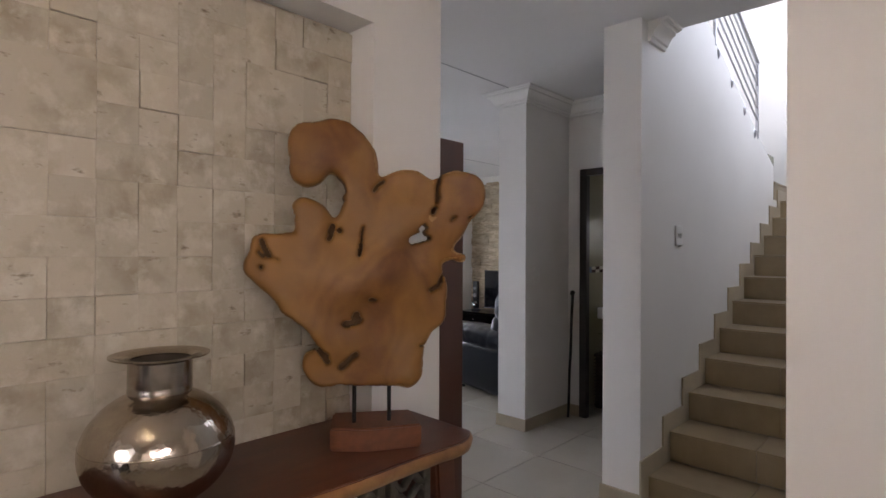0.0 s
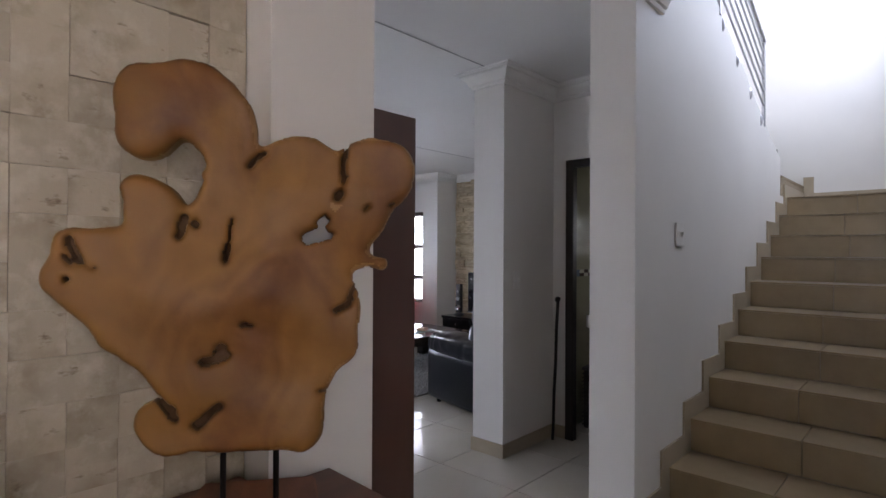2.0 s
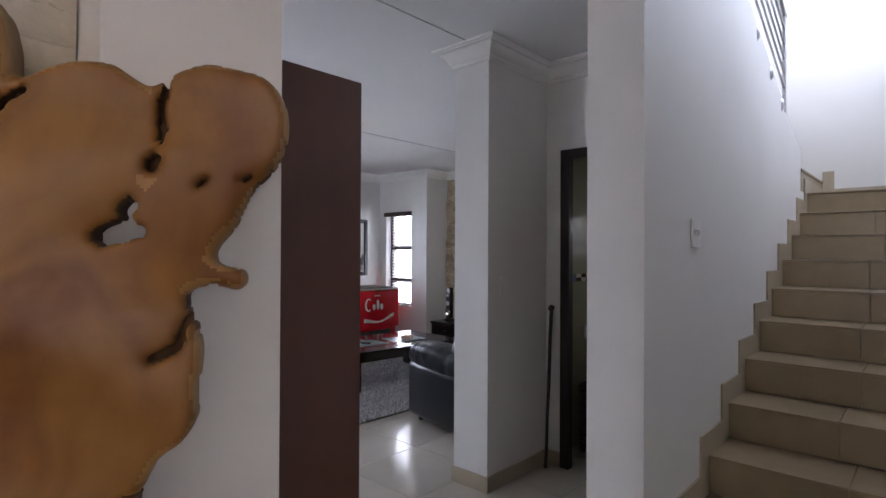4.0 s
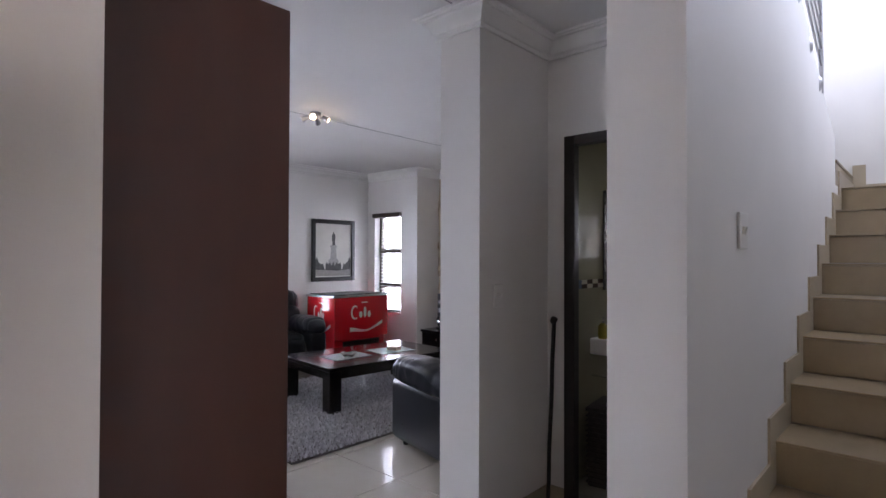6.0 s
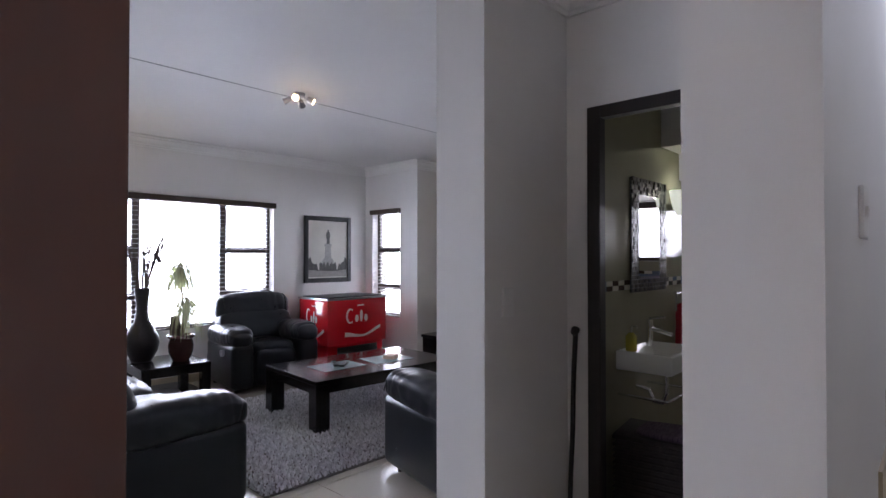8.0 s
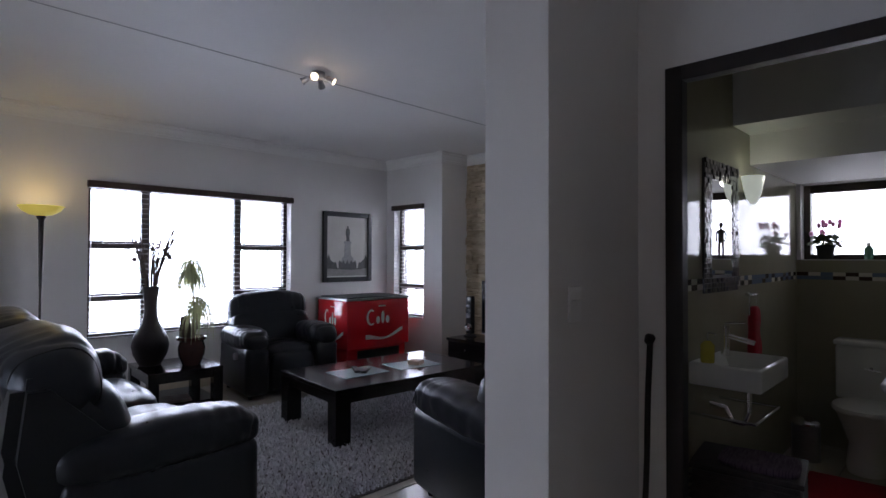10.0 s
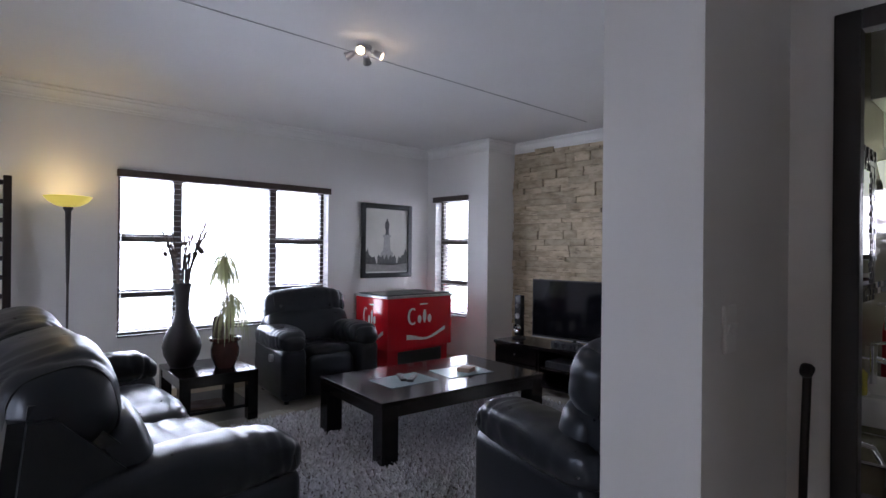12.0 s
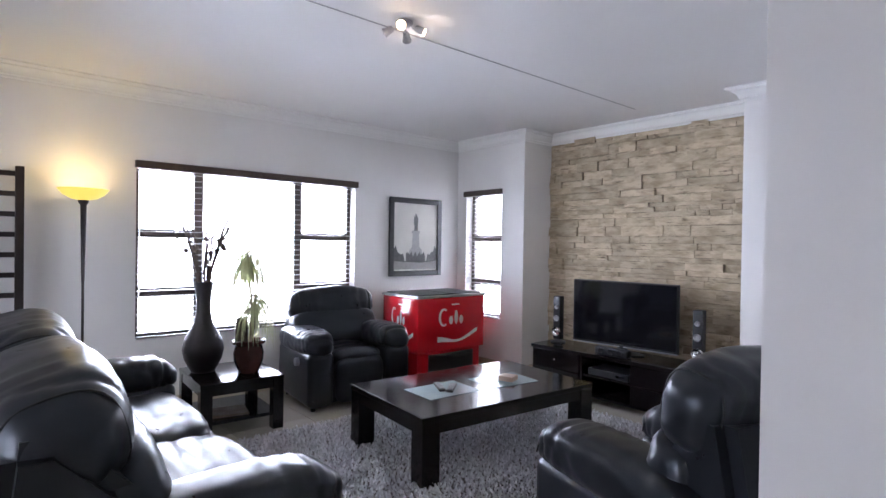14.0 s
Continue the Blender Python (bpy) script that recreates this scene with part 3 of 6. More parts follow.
def seat_body(thing_ob, width, depth, seats, drum=(0.155, 0.190, 0.20, 0.865)):
    """A padded leather seat that faces its own +y: base, arms, seat cushions, back pads and head bolsters."""
    w, d = width / 2, depth / 2
    arm = 0.27
    bm = B()
    box(bm, -w + 0.03, -d + 0.06, 0.05, w - 0.03, d - 0.10, 0.34, 0.04, 3)
    part("base", bm, LEATHER, thing_ob, smooth=40)
    for side in (-1, 1):
        bm = B()
        x = side * (w - arm / 2)
        box(bm, x - arm / 2 + 0.02, -d + 0.10, 0.04, x + arm / 2 - 0.02, d - 0.03, 0.50, 0.055, 4)
        panel = part("arm_panel", bm, LEATHER, thing_ob, smooth=50)
        bm = B()
        cushion(bm, (x, 0.03, 0.565), (arm / 2 + 0.012, d - 0.045, 0.105), 3.2, 36, 0.008, 3 + side, None, ((1, 0.30, 0.004, 0.03), (1, 0.42, 0.005, 0.03), (1, 0.53, 0.005, 0.03), (1, 0.63, 0.007, 0.035), (1, 0.74, 0.007, 0.03), (1, 0.84, 0.006, 0.03), (1, -0.45, 0.006, 0.06)))
        for v in bm.verts:
            v.co.z -= 0.05 * max(0.0, (-v.co.y) / d) * 0.6
            if v.co.y > d * 0.72:
                v.co.z -= 0.30 * (v.co.y - d * 0.72)
        pad = part("arm_pad", bm, LEATHER, thing_ob, smooth=180)
        bm = B()
        y = d - 0.075
        tube(bm, [(x + (arm / 2 - 0.012) * math.cos(a), y, 0.52 + 0.085 * math.sin(a)) for a in [math.pi * k / 10 for k in range(11)]], 0.004, 6)
        part("seam", bm, PIPING, pad, smooth=180)
    inner = 2 * (w - arm) / seats
    for s in range(seats):
        x = -w + arm + inner * (s + 0.5)
        bm = B()
        cushion(bm, (x, 0.12, 0.385), (inner / 2 + 0.008, d - 0.19, 0.105), 4.5, 18, 0.009, 10 + s, None, ((1, 0.1, 0.010, 0.06), (1, -0.35, 0.008, 0.06), (1, 0.5, 0.009, 0.05), (0, -0.45, 0.006, 0.08), (0, 0.5, 0.006, 0.07)))
        for v in bm.verts:
            v.co.z += 0.018 * math.cos((v.co.x - x) / inner * math.pi)
        part("seat_cushion", bm, LEATHER, thing_ob, smooth=180)
        bm = B()
        cushion(bm, (x, d - 0.115, 0.24), (inner / 2 - 0.004, 0.06, 0.19), 5, 8, 0.006, 30 + s)
        part("footrest", bm, LEATHER, thing_ob, smooth=180)
        tilt = Matrix.Rotation(radians(14), 3, "X")
        span = 2 * (w - 0.085) / seats
        xb = -w + 0.085 + span * (s + 0.5)
        bm = B()
        cushion(bm, (xb, -d + 0.28, 0.61), (span / 2 + 0.010, 0.13, 0.19), 3.6, 11, 0.012, 50 + s, tilt)
        pad = part("back_pad", bm, LEATHER, thing_ob, smooth=180)
        bm = B()
        cushion(bm, (xb, -d + drum[2], drum[3]), (span / 2 + 0.012, drum[0], drum[1]), 2.8, 28, 0.009, 70 + s, tilt, ((0, -0.78, 0.007, 0.03), (0, -0.60, 0.009, 0.03), (0, -0.40, 0.006, 0.04), (0, 0.36, 0.006, 0.04), (0, 0.52, 0.009, 0.03), (0, 0.68, 0.008, 0.03)))
        head = part("head_bolster", bm, LEATHER, thing_ob, smooth=180)
        for side in (-1, 1):
            at = 0.83
            cut = (1 - at ** 2.8) ** (1 / 2.8) * 1.015
            ring = []
            for k in range(33):
                c, sn = math.cos(2 * math.pi * k / 32), math.sin(2 * math.pi * k / 32)
                n = (abs(c) ** 2.8 + abs(sn) ** 2.8) ** (-1 / 2.8) * cut
                ring.append(tilt @ Vector((side * at * (span / 2 + 0.012), drum[0] * n * c, drum[1] * n * sn)) + Vector((xb, -d + drum[2], drum[3])))
            bm = B()
            tube(bm, ring, 0.0045, 6)
            part("seam", bm, PIPING, head, smooth=180)
    bm = B()
    back, edge = drum[2] - 0.20, 0.055 if seats > 1 else 0.105
    prism(bm, [(-d + 0.05, 0.06), (-d + 0.42, 0.06), (-d + 0.40, 0.58), (-d + 0.30 + back * 0.6, 0.74), (-d + 0.18 + back, 0.90), (-d + 0.05 + back, 0.90), (-d - 0.01 + back * 0.7, 0.60)], "x", -w + edge, w - edge)
    bmesh.ops.bevel(bm, geom=bm.edges[:], offset=0.045, segments=4, affect="EDGES")
    part("back_shell", bm, LEATHER, thing_ob, smooth=50)
    for x in (-w + 0.1, w - 0.1):
        for y in (-d + 0.16, d - 0.14):
            bm = B()
            rod(bm, (x, y, 0.0), (x, y, 0.06), 0.02)
            part("foot", bm, BLACKMATT, thing_ob)


# ---- lounge ----
sofa = thing("sofa", "black leather recliner sofa with rounded padded arms on the tiles", "sofa", (-4.445, 3.075, 0))
seat_body(sofa, 2.36, 0.93, 2, (0.200, 0.205, 0.110, 0.838))
recliner = thing("recliner_chair", "black leather recliner armchair standing before the big window", "armchair", (-6.05, 5.10, 0), -90 - 6, "leather armchairs")
seat_body(recliner, 1.00, 0.92, 1, (0.150, 0.175, 0.20, 0.82))
bm = B()
rod(bm, (0.478, 0.18, 0.40), (0.510, 0.18, 0.40), 0.034, sides=20)
part("lever_plate", bm, STEEL, recliner, "silver recliner lever plate", smooth=40)
easy = thing("recliner_chair", "black leather recliner armchair beside the end of the wall", "armchair", (-2.665, 4.70, 0), 76, "leather armchairs")
seat_body(easy, 0.90, 0.94, 1)


def block_table(ob, w, d, h, top, leg, apron):
    bm = B()
    box(bm, -w / 2, -d / 2, h - top, w / 2, d / 2, h, 0.004)
    part("tabletop", bm, BLACKWOOD, ob)
    for x0, y0, x1, y1 in ((-w / 2 + leg, -d / 2 + 0.006, w / 2 - leg, -d / 2 + 0.03), (-w / 2 + leg, d / 2 - 0.03, w / 2 - leg, d / 2 - 0.006), (-w / 2 + 0.006, -d / 2 + leg, -w / 2 + 0.03, d / 2 - leg), (w / 2 - 0.03, -d / 2 + leg, w / 2 - 0.006, d / 2 - leg)):
        bm = B()
        box(bm, x0, y0, h - top - apron, x1, y1, h - top)
        part("apron", bm, BLACKWOOD, ob)
    for sx in (-1, 1):
        for sy in (-1, 1):
            bm = B()
            x, y = sx * (w / 2 - leg / 2), sy * (d / 2 - leg / 2)
            box(bm, x - leg / 2 + 0.002, y - leg / 2 + 0.002, 0, x + leg / 2 - 0.002, y + leg / 2 - 0.002, h - top, 0.003)
            part("leg", bm, BLACKWOOD, ob)


RUG = 0.022
coffee = thing("coffee_table", "low black-brown lacquered coffee table with square legs on the rug", "table", (-4.425, 5.225, RUG - 0.008), -5)
block_table(coffee, 0.91, 1.48, 0.408, 0.035, 0.125, 0.07)
side = thing("side_table", "small black-brown side table with a low shelf by the window", "table", (-5.90, 4.03, 0), -3)
block_table(side, 0.66, 0.60, 0.405, 0.03, 0.085, 0.06)
bm = B()
box(bm, -0.30, -0.27, 0.10, 0.30, 0.27, 0.125, 0.003)
part("shelf", bm, BLACKWOOD, side)
bm = B()
box(bm, 0.02, -0.20, 0.1255, 0.25, 0.10, 0.14, 0.003)
mag = tagged(new("magazine", mesh_of("magazine", bm, surface("brown_magazine_cover", (0.16, 0.10, 0.07), 0.4, second=(0.3, 0.25, 0.2), scale=9))), "brown covered magazine lying on the side table shelf", "magazine")
mag.matrix_world = pose(-5.90, 4.03, 0, 0, 0, -12)

for x, y, turn in ((-4.43, 4.93, -3), (-4.36, 5.46, -9)):
    bm = B()
    box(bm, -0.15, -0.21, 0, 0.15, 0.21, 0.004, 0.001, 1)
    mat = tagged(new("placemat", mesh_of("placemat", bm, PLACEMAT)), "pale frosted glass placemat on the coffee table", "placemat", "placemats on the coffee table")
    mat.matrix_world = pose(x, y, 0.4225, 0, 0, turn)
for k, (x, y, turn) in enumerate(((-4.47, 4.94, 62), (-4.40, 4.99, 40))):
    rc = thing("remote_control", "black remote control lying on a placemat", "remote control", (x, y, 0.427), turn, "remote controls")
    bm = B()
    box(bm, -0.024, -0.10, 0, 0.024, 0.10, 0.018, 0.007, 3)
    part("case", bm, BLACKMATT, rc, smooth=40)
    for i in range(5):
        for j in (-1, 0, 1):
            bm = B()
            rod(bm, (j * 0.013, -0.07 + i * 0.03, 0.017), (j * 0.013, -0.07 + i * 0.03, 0.0205), 0.0042, sides=8)
            part("button", bm, STEEL, rc)
bm = B()
box(bm, -0.055, -0.055, 0, 0.055, 0.055, 0.035, 0.004)
cb = tagged(new("coaster_stack", mesh_of("coaster_stack", bm, SAND)), "small stack of tan coasters on a placemat", "coasters")
cb.matrix_world = pose(-4.33, 5.48, 0.427, 0, 0, 20)

# rug with a shaggy pile
rug = thing("rug", "grey-brown shaggy rug under the coffee table", "rug", (-4.35, 5.08, 0), -1.5)
bm = B()
box(bm, -1.05, -1.42, 0.0005, 1.05, 1.42, 0.014, 0.004)
part("backing", bm, RUGBASE, rug)
rr = random.Random(8)
vs, fs = [], []
for i in range(int(2.1 / 0.021)):
    for j in range(int(2.84 / 0.021)):
        x, y = -1.045 + 0.021 * i + rr.uniform(-0.008, 0.008), -1.415 + 0.021 * j + rr.uniform(-0.008, 0.008)
        h, w, a = rr.uniform(0.018, 0.034), rr.uniform(0.008, 0.012), rr.uniform(0, 6.28)
        lx, ly = rr.uniform(-0.016, 0.016), rr.uniform(-0.016, 0.016)
        n = len(vs)
        for q in range(3):
            vs.append((x + w * math.cos(a + 2.094 * q), y + w * math.sin(a + 2.094 * q), 0.012))
        for q in range(3):
            vs.append((x + lx * 0.6 + 0.75 * w * math.cos(a + 0.6 + 2.094 * q), y + ly * 0.6 + 0.75 * w * math.sin(a + 0.6 + 2.094 * q), 0.012 + h * 0.7))
        vs.append((x + lx, y + ly, 0.012 + h))
        fs += [(n, n + 1, n + 4), (n, n + 4, n + 3), (n + 1, n + 2, n + 5), (n + 1, n + 5, n + 4), (n + 2, n, n + 3), (n + 2, n + 3, n + 5), (n + 3, n + 4, n + 6), (n + 4, n + 5, n + 6), (n + 5, n + 3, n + 6)]
me = bpy.data.meshes.new("shaggy_surface")
me.from_pydata(vs, [], fs)
me.materials.append(RUGPILE)
me.shade_smooth()
pile = new("shaggy_surface", me)
pile.parent = rug
tagged(pile, kind="stuff")

# drinks cooler: red chest with printed white shapes
cooler = thing("drinks_cooler", "red enamel chest cooler with white printed shapes in the corner", "cooler", (-6.245, 6.37, 0), 0)
bm = B()
box(bm, -0.31, -0.47, 0.29, 0.31, 0.47, 0.853, 0.012, 3)
part("body", bm, COOLER, cooler, smooth=40)
bm = B()
box(bm, -0.27, -0.44, 0.03, 0.27, 0.44, 0.29, 0.006)
plinth = part("plinth", bm, COOLER, cooler)
bm = B()
box(bm, 0.262, -0.30, 0.08, 0.276, 0.34, 0.26, 0.003)
part("grille", bm, BLACKMATT, plinth, "black ventilation grille")
for i in range(7):
    bm = B()
    box(bm, 0.274, -0.29, 0.092 + 0.024 * i, 0.282, 0.33, 0.100 + 0.024 * i)
    part("grille_slat", bm, BLACKMATT, plinth)
bm = B()
box(bm, -0.322, -0.482, 0.853, 0.322, 0.482, 0.878, 0.006)
part("rim", bm, STEEL, cooler, "steel top rim")
for y0, y1 in ((-0.44, -0.01), (0.01, 0.44)):
    bm = B()
    box(bm, -0.28, y0, 0.878, 0.28, y1, 0.890, 0.004)
    part("lid", bm, BLACKMATT, cooler, "dark sliding lid")
for x in (-0.24, 0.24):
    for y in (-0.4, 0.4):
        bm = B()
        rod(bm, (x, y, 0), (x, y, 0.035), 0.025)
        part("foot", bm, BLACKMATT, cooler)


def print_shapes(face, scale, cx):
    """Plain white shapes on a face: a tall open ring, three upright ovals, a small bar and a sweeping ribbon."""
    def put(name, outline, holes=None):
        bm = B()
        prism(bm, outline, "x", 0.0, 0.0025) if face == "front" else prism(bm, outline, "y", -0.0025, 0.0)
        ob = part(name, bm, WHITEPRINT, cooler)
        ob.matrix_basis = Matrix.Translation((0.3105, 0, 0)) if face == "front" else Matrix.Translation((0, -0.4705, 0))
    s = scale
    ring = []
    for k in range(17):
        a = radians(55 + 250 * k / 16)
        ring.append((cx - 0.16 * s + 0.075 * s * math.cos(a), 0.645 + 0.095 * math.sin(a)))
    for k in range(17):
        a = radians(305 - 250 * k / 16)
        ring.append((cx - 0.155 * s + 0.05 * s * math.cos(a), 0.645 + 0.075 * math.sin(a)))
    put("printed_ring", ring)
    for i, (dx, h, w) in enumerate(((-0.05, 0.045, 0.030), (0.03, 0.075, 0.026), (0.11, 0.045, 0.030))):
        zc = 0.61 + (h - 0.045)
        put("printed_oval", [(cx + dx * s + w * s * math.cos(2 * math.pi * k / 20), zc + h * math.sin(2 * math.pi * k / 20)) for k in range(20)])
    put("printed_bar", [(cx - 0.04 * s, 0.768), (cx + 0.075 * s, 0.768), (cx + 0.075 * s, 0.782), (cx - 0.04 * s, 0.782)])
    top = [(cx - 0.25 * s + 0.62 * s * k / 20, 0.425 + 0.02 * math.cos(k / 20 * 3.1) + (0.10 * (k / 20) ** 2 - 0.085 * math.sin(k / 20 * math.pi) ** 2 * 0.6)) for k in range(21)]
    low = [(x, z - 0.055 * (1 - 0.25 * k / 20) * (0.75 + 0.25 * math.cos(k / 20 * 6.28))) for k, (x, z) in enumerate(top)]
    put("printed_ribbon", top + low[::-1])


print_shapes("front", 0.92, 0.02)
print_shapes("side", 0.62, 0.0)

# television, its cabinet and speakers
cabinet = thing("tv_cabinet", "long low black television cabinet with drawers before the stone wall", "cabinet", (-4.20, 6.90, 0), 0)
bm = B()
box(bm, -0.92, -0.22, 0.42, 0.92, 0.23, 0.452, 0.003)
part("top", bm, BLACKWOOD, cabinet)
bm = B()
for x0, x1 in ((-0.91, -0.885), (-0.36, -0.34), (0.14, 0.16), (0.885, 0.91)):
    box(bm, x0, -0.20, 0.08, x1, 0.22, 0.42)
box(bm, -0.91, -0.20, 0.06, 0.91, 0.22, 0.08)
box(bm, -0.91, 0.20, 0.08, 0.91, 0.22, 0.42)
part("body", bm, BLACKWOOD, cabinet)
bm = B()
box(bm, -0.35, -0.19, 0.24, 0.15, 0.20, 0.255)
part("shelf", bm, BLACKWOOD, cabinet)
for x0, x1 in ((-0.885, -0.365), (0.165, 0.88)):
    for z0, z1 in ((0.085, 0.245), (0.255, 0.415)):
        bm = B()
        box(bm, x0 + 0.003, -0.215, z0, x1 - 0.003, -0.195, z1, 0.002)
        drawer = part("drawer", bm, BLACKWOOD, cabinet)
        bm = B()
        lathe(bm, [(0.0, 0.024), (0.012, 0.022), (0.013, 0.014), (0.006, 0.008), (0.006, 0.0)], 14)
        knob = part("knob", bm, CHROME, drawer, "round chrome knob", smooth=60)
        knob.matrix_basis = pose((x0 + x1) / 2, -0.213, (z0 + z1) / 2 + 0.01, 90)
for x in (-0.8, 0.8):
    for y in (-0.15, 0.16):
        bm = B()
        box(bm, x - 0.03, y - 0.03, 0, x + 0.03, y + 0.03, 0.06)
        part("foot", bm, BLACKWOOD, cabinet)
dec = thing("media_player", "flat black media player on the cabinet shelf", "media player", (-4.30, 6.86, 0.2555))
bm = B()
box(bm, -0.2, -0.12, 0, 0.2, 0.13, 0.06, 0.004)
part("case", bm, BLACKMATT, dec)
bm = B()
box(bm, 0.08, -0.1225, 0.02, 0.16, -0.119, 0.04)
part("display", bm, SCREEN, dec)
tv = thing("television", "large flat black television switched off on the cabinet", "television", (-4.285, 6.95, 0.453), 5)
bm = B()
box(bm, -0.495, -0.018, 0.055, 0.495, 0.025, 0.645, 0.006, 2)
part("case", bm, BLACKMATT, tv)
bm = B()
box(bm, -0.482, -0.021, 0.080, 0.482, -0.017, 0.633)
part("screen", bm, SCREEN, tv)
bm = B()
box(bm, -0.495, -0.024, 0.053, 0.495, -0.012, 0.063, 0.002)
part("silver_trim", bm, STEEL, tv, "thin silver lower trim")
bm = B()
lathe(bm, [(0.0, 0.0), (0.20, 0.0), (0.20, 0.008), (0.05, 0.016), (0.045, 0.08), (0.0, 0.08)], 36)
for v in bm.verts:
    v.co.y *= 0.55
part("stand", bm, BLACKMATT, tv, smooth=50)
for k, x in enumerate((-4.99, -3.60)):
    sp = thing("speaker", "slim black tower speaker with silver cone on the cabinet", "speaker", (x, 6.94, 0.453), 0, "tower speakers")
    bm = B()
    box(bm, -0.042, -0.03, 0.03, 0.042, 0.035, 0.46, 0.008, 3)
    part("case", bm, BLACKMATT, sp, smooth=40)
    bm = B()
    lathe(bm, [(0.0, 0.0), (0.075, 0.0), (0.072, 0.012), (0.02, 0.03), (0.0, 0.03)], 28)
    part("stand", bm, BLACKMATT, sp, smooth=50)
    for z, r in ((0.11, 0.044), (0.24, 0.028), (0.35, 0.020)):
        bm = B()
        lathe(bm, [(0.0, 0.010), (r * 0.3, 0.012), (r * 0.4, 0.006), (r * 0.9, 0.010), (r, 0.016), (r * 1.08, 0.010), (r * 1.08, 0.0)], 24)
        cone = part("speaker_cone", bm, CHROME if r > 0.03 else STEEL, sp, "silver speaker cone", smooth=60)
        cone.matrix_basis = pose(0, -0.029, z, 90)
# centre speaker under the screen
cs = thing("centre_speaker", "small black centre speaker under the television", "speaker", (-4.27, 6.77, 0.453))
bm = B()
box(bm, -0.16, -0.04, 0, 0.16, 0.04, 0.07, 0.012, 3)
part("case", bm, BLACKMATT, cs, smooth=40)
for x in (-0.09, 0, 0.09):
    bm = B()
    lathe(bm, [(0.0, 0.006), (0.02, 0.003), (0.026, 0.008), (0.028, 0.0)], 20)
    cone = part("speaker_cone", bm, BLACKIRON, cs, smooth=60)
    cone.matrix_basis = pose(x, -0.039, 0.036, 90)


# windows
def window(name, label, wide, low, high, muls, bars, place, turn, group="venetian blinds"):
    """A timber window that looks along its own -y into the room; muls and bars are the inner posts and rails."""
    win = tagged(new(name), label, "window", "", "structure")
    win.matrix_world = pose(*place, 0, 0, turn)
    h = high - low
    for x0, z0, x1, z1, n in ((-wide / 2, 0, -wide / 2 + 0.042, h, "frame"), (wide / 2 - 0.042, 0, wide / 2, h, "frame"), (-wide / 2 + 0.042, h - 0.05, wide / 2 - 0.042, h, "frame"), (-wide / 2 + 0.042, 0, wide / 2 - 0.042, 0.05, "frame")):
        bm = B()
        box(bm, x0, 0.10, z0, x1, 0.17, z1, 0.004)
        part(n, bm, FRAMEBROWN, win)
    for x in muls:
        bm = B()
        box(bm, x - 0.038, 0.10, 0.05, x + 0.038, 0.168, h - 0.05, 0.004)
        part("mullion", bm, FRAMEBROWN, win)
    for x0, x1, z in bars:
        bm = B()
        box(bm, x0, 0.095, z - 0.036, x1, 0.172, z + 0.036, 0.004)
        part("glazing_bar", bm, FRAMEBROWN, win)
        bm = B()
        box(bm, (x0 + x1) / 2 + 0.05, 0.080, z - 0.06, (x0 + x1) / 2 + 0.065, 0.094, z - 0.035)
        part("catch", bm, BLACKMATT, win)
    edges = [-wide / 2 + 0.042, *muls, wide / 2 - 0.042]
    for a, b in zip(edges, edges[1:]):
        bm = B()
        box(bm, a + 0.02, 0.132, 0.04, b - 0.02, 0.137, h - 0.04)
        pane = part("pane", bm, GLASS, win)
        pane.visible_shadow = False
    bm = B()
    box(bm, -wide / 2, -0.005, -0.012, wide / 2, 0.10, 0.006, 0.003)
    part("sill", bm, PAINT, win)
    blind = thing("venetian_blind", "venetian blind with dark headrail, open slats paled to carry daylight glare", "blind", place, turn, group)
    bm = B()
    box(bm, -wide / 2 - 0.012, -0.045, h - 0.052, wide / 2 + 0.012, 0.028, h + 0.012, 0.004)
    part("valance", bm, SLATWOOD, blind)
    bm = B()
    box(bm, -wide / 2 + 0.006, -0.025, 0.004, wide / 2 - 0.006, 0.02, 0.018, 0.003)
    part("bottom_rail", bm, SLATWOOD, blind)
    bm = B()
    box(bm, -wide / 2 + 0.008, -0.023, -0.0015, wide / 2 - 0.008, 0.023, 0.0015)
    bmesh.ops.rotate(bm, cent=(0, 0, 0), matrix=Matrix.Rotation(radians(4), 3, "X"), verts=bm.verts[:])
    me = mesh_of("slat", bm, SLATGLARE)
    z = 0.05
    while z < h - 0.06:
        piece("slat", me, blind, (0, -0.001, z))
        z += 0.049
    for x in (-wide / 2 + 0.12, wide / 2 - 0.12, *((0.0,) if wide > 1 else ())):
        bm = B()
        rod(bm, (x, -0.001, 0.02), (x, -0.001, h - 0.05), 0.0016, sides=5)
        part("ladder_cord", bm, BLACKMATT, blind)
    return win


window("window_1", "wide dark timber window, blown out with daylight", 2.06, 0.60, 2.045, (-0.515, 0.43), ((-0.98, -0.545, 0.87), (-0.98, -0.545, 0.37), (0.46, 0.98, 0.87), (0.46, 0.98, 0.37)), (-6.617, 4.54, 0.60), 90)
# unseen glazed door, added to frame the south fill light
window("window_4_added", "added, unseen glazed lounge door around the south fill light", 2.60, 0.05, 2.10, (-0.65, 0.0, 0.65), (), (-3.9, -0.2, 0.05), 180)
# unseen window, added to frame the east fill light
window("window_5_added", "added, unseen hall window around the east fill light", 1.70, 1.30, 2.10, (0.0,), (), (1.85, -0.30, 1.30), -90)
window("window_2", "narrow dark timber window beside the corner", 0.58, 0.57, 2.04, (), ((-0.24, 0.24, 0.92), (-0.24, 0.24, 0.40)), (-6.17, 7.04, 0.57), 0)

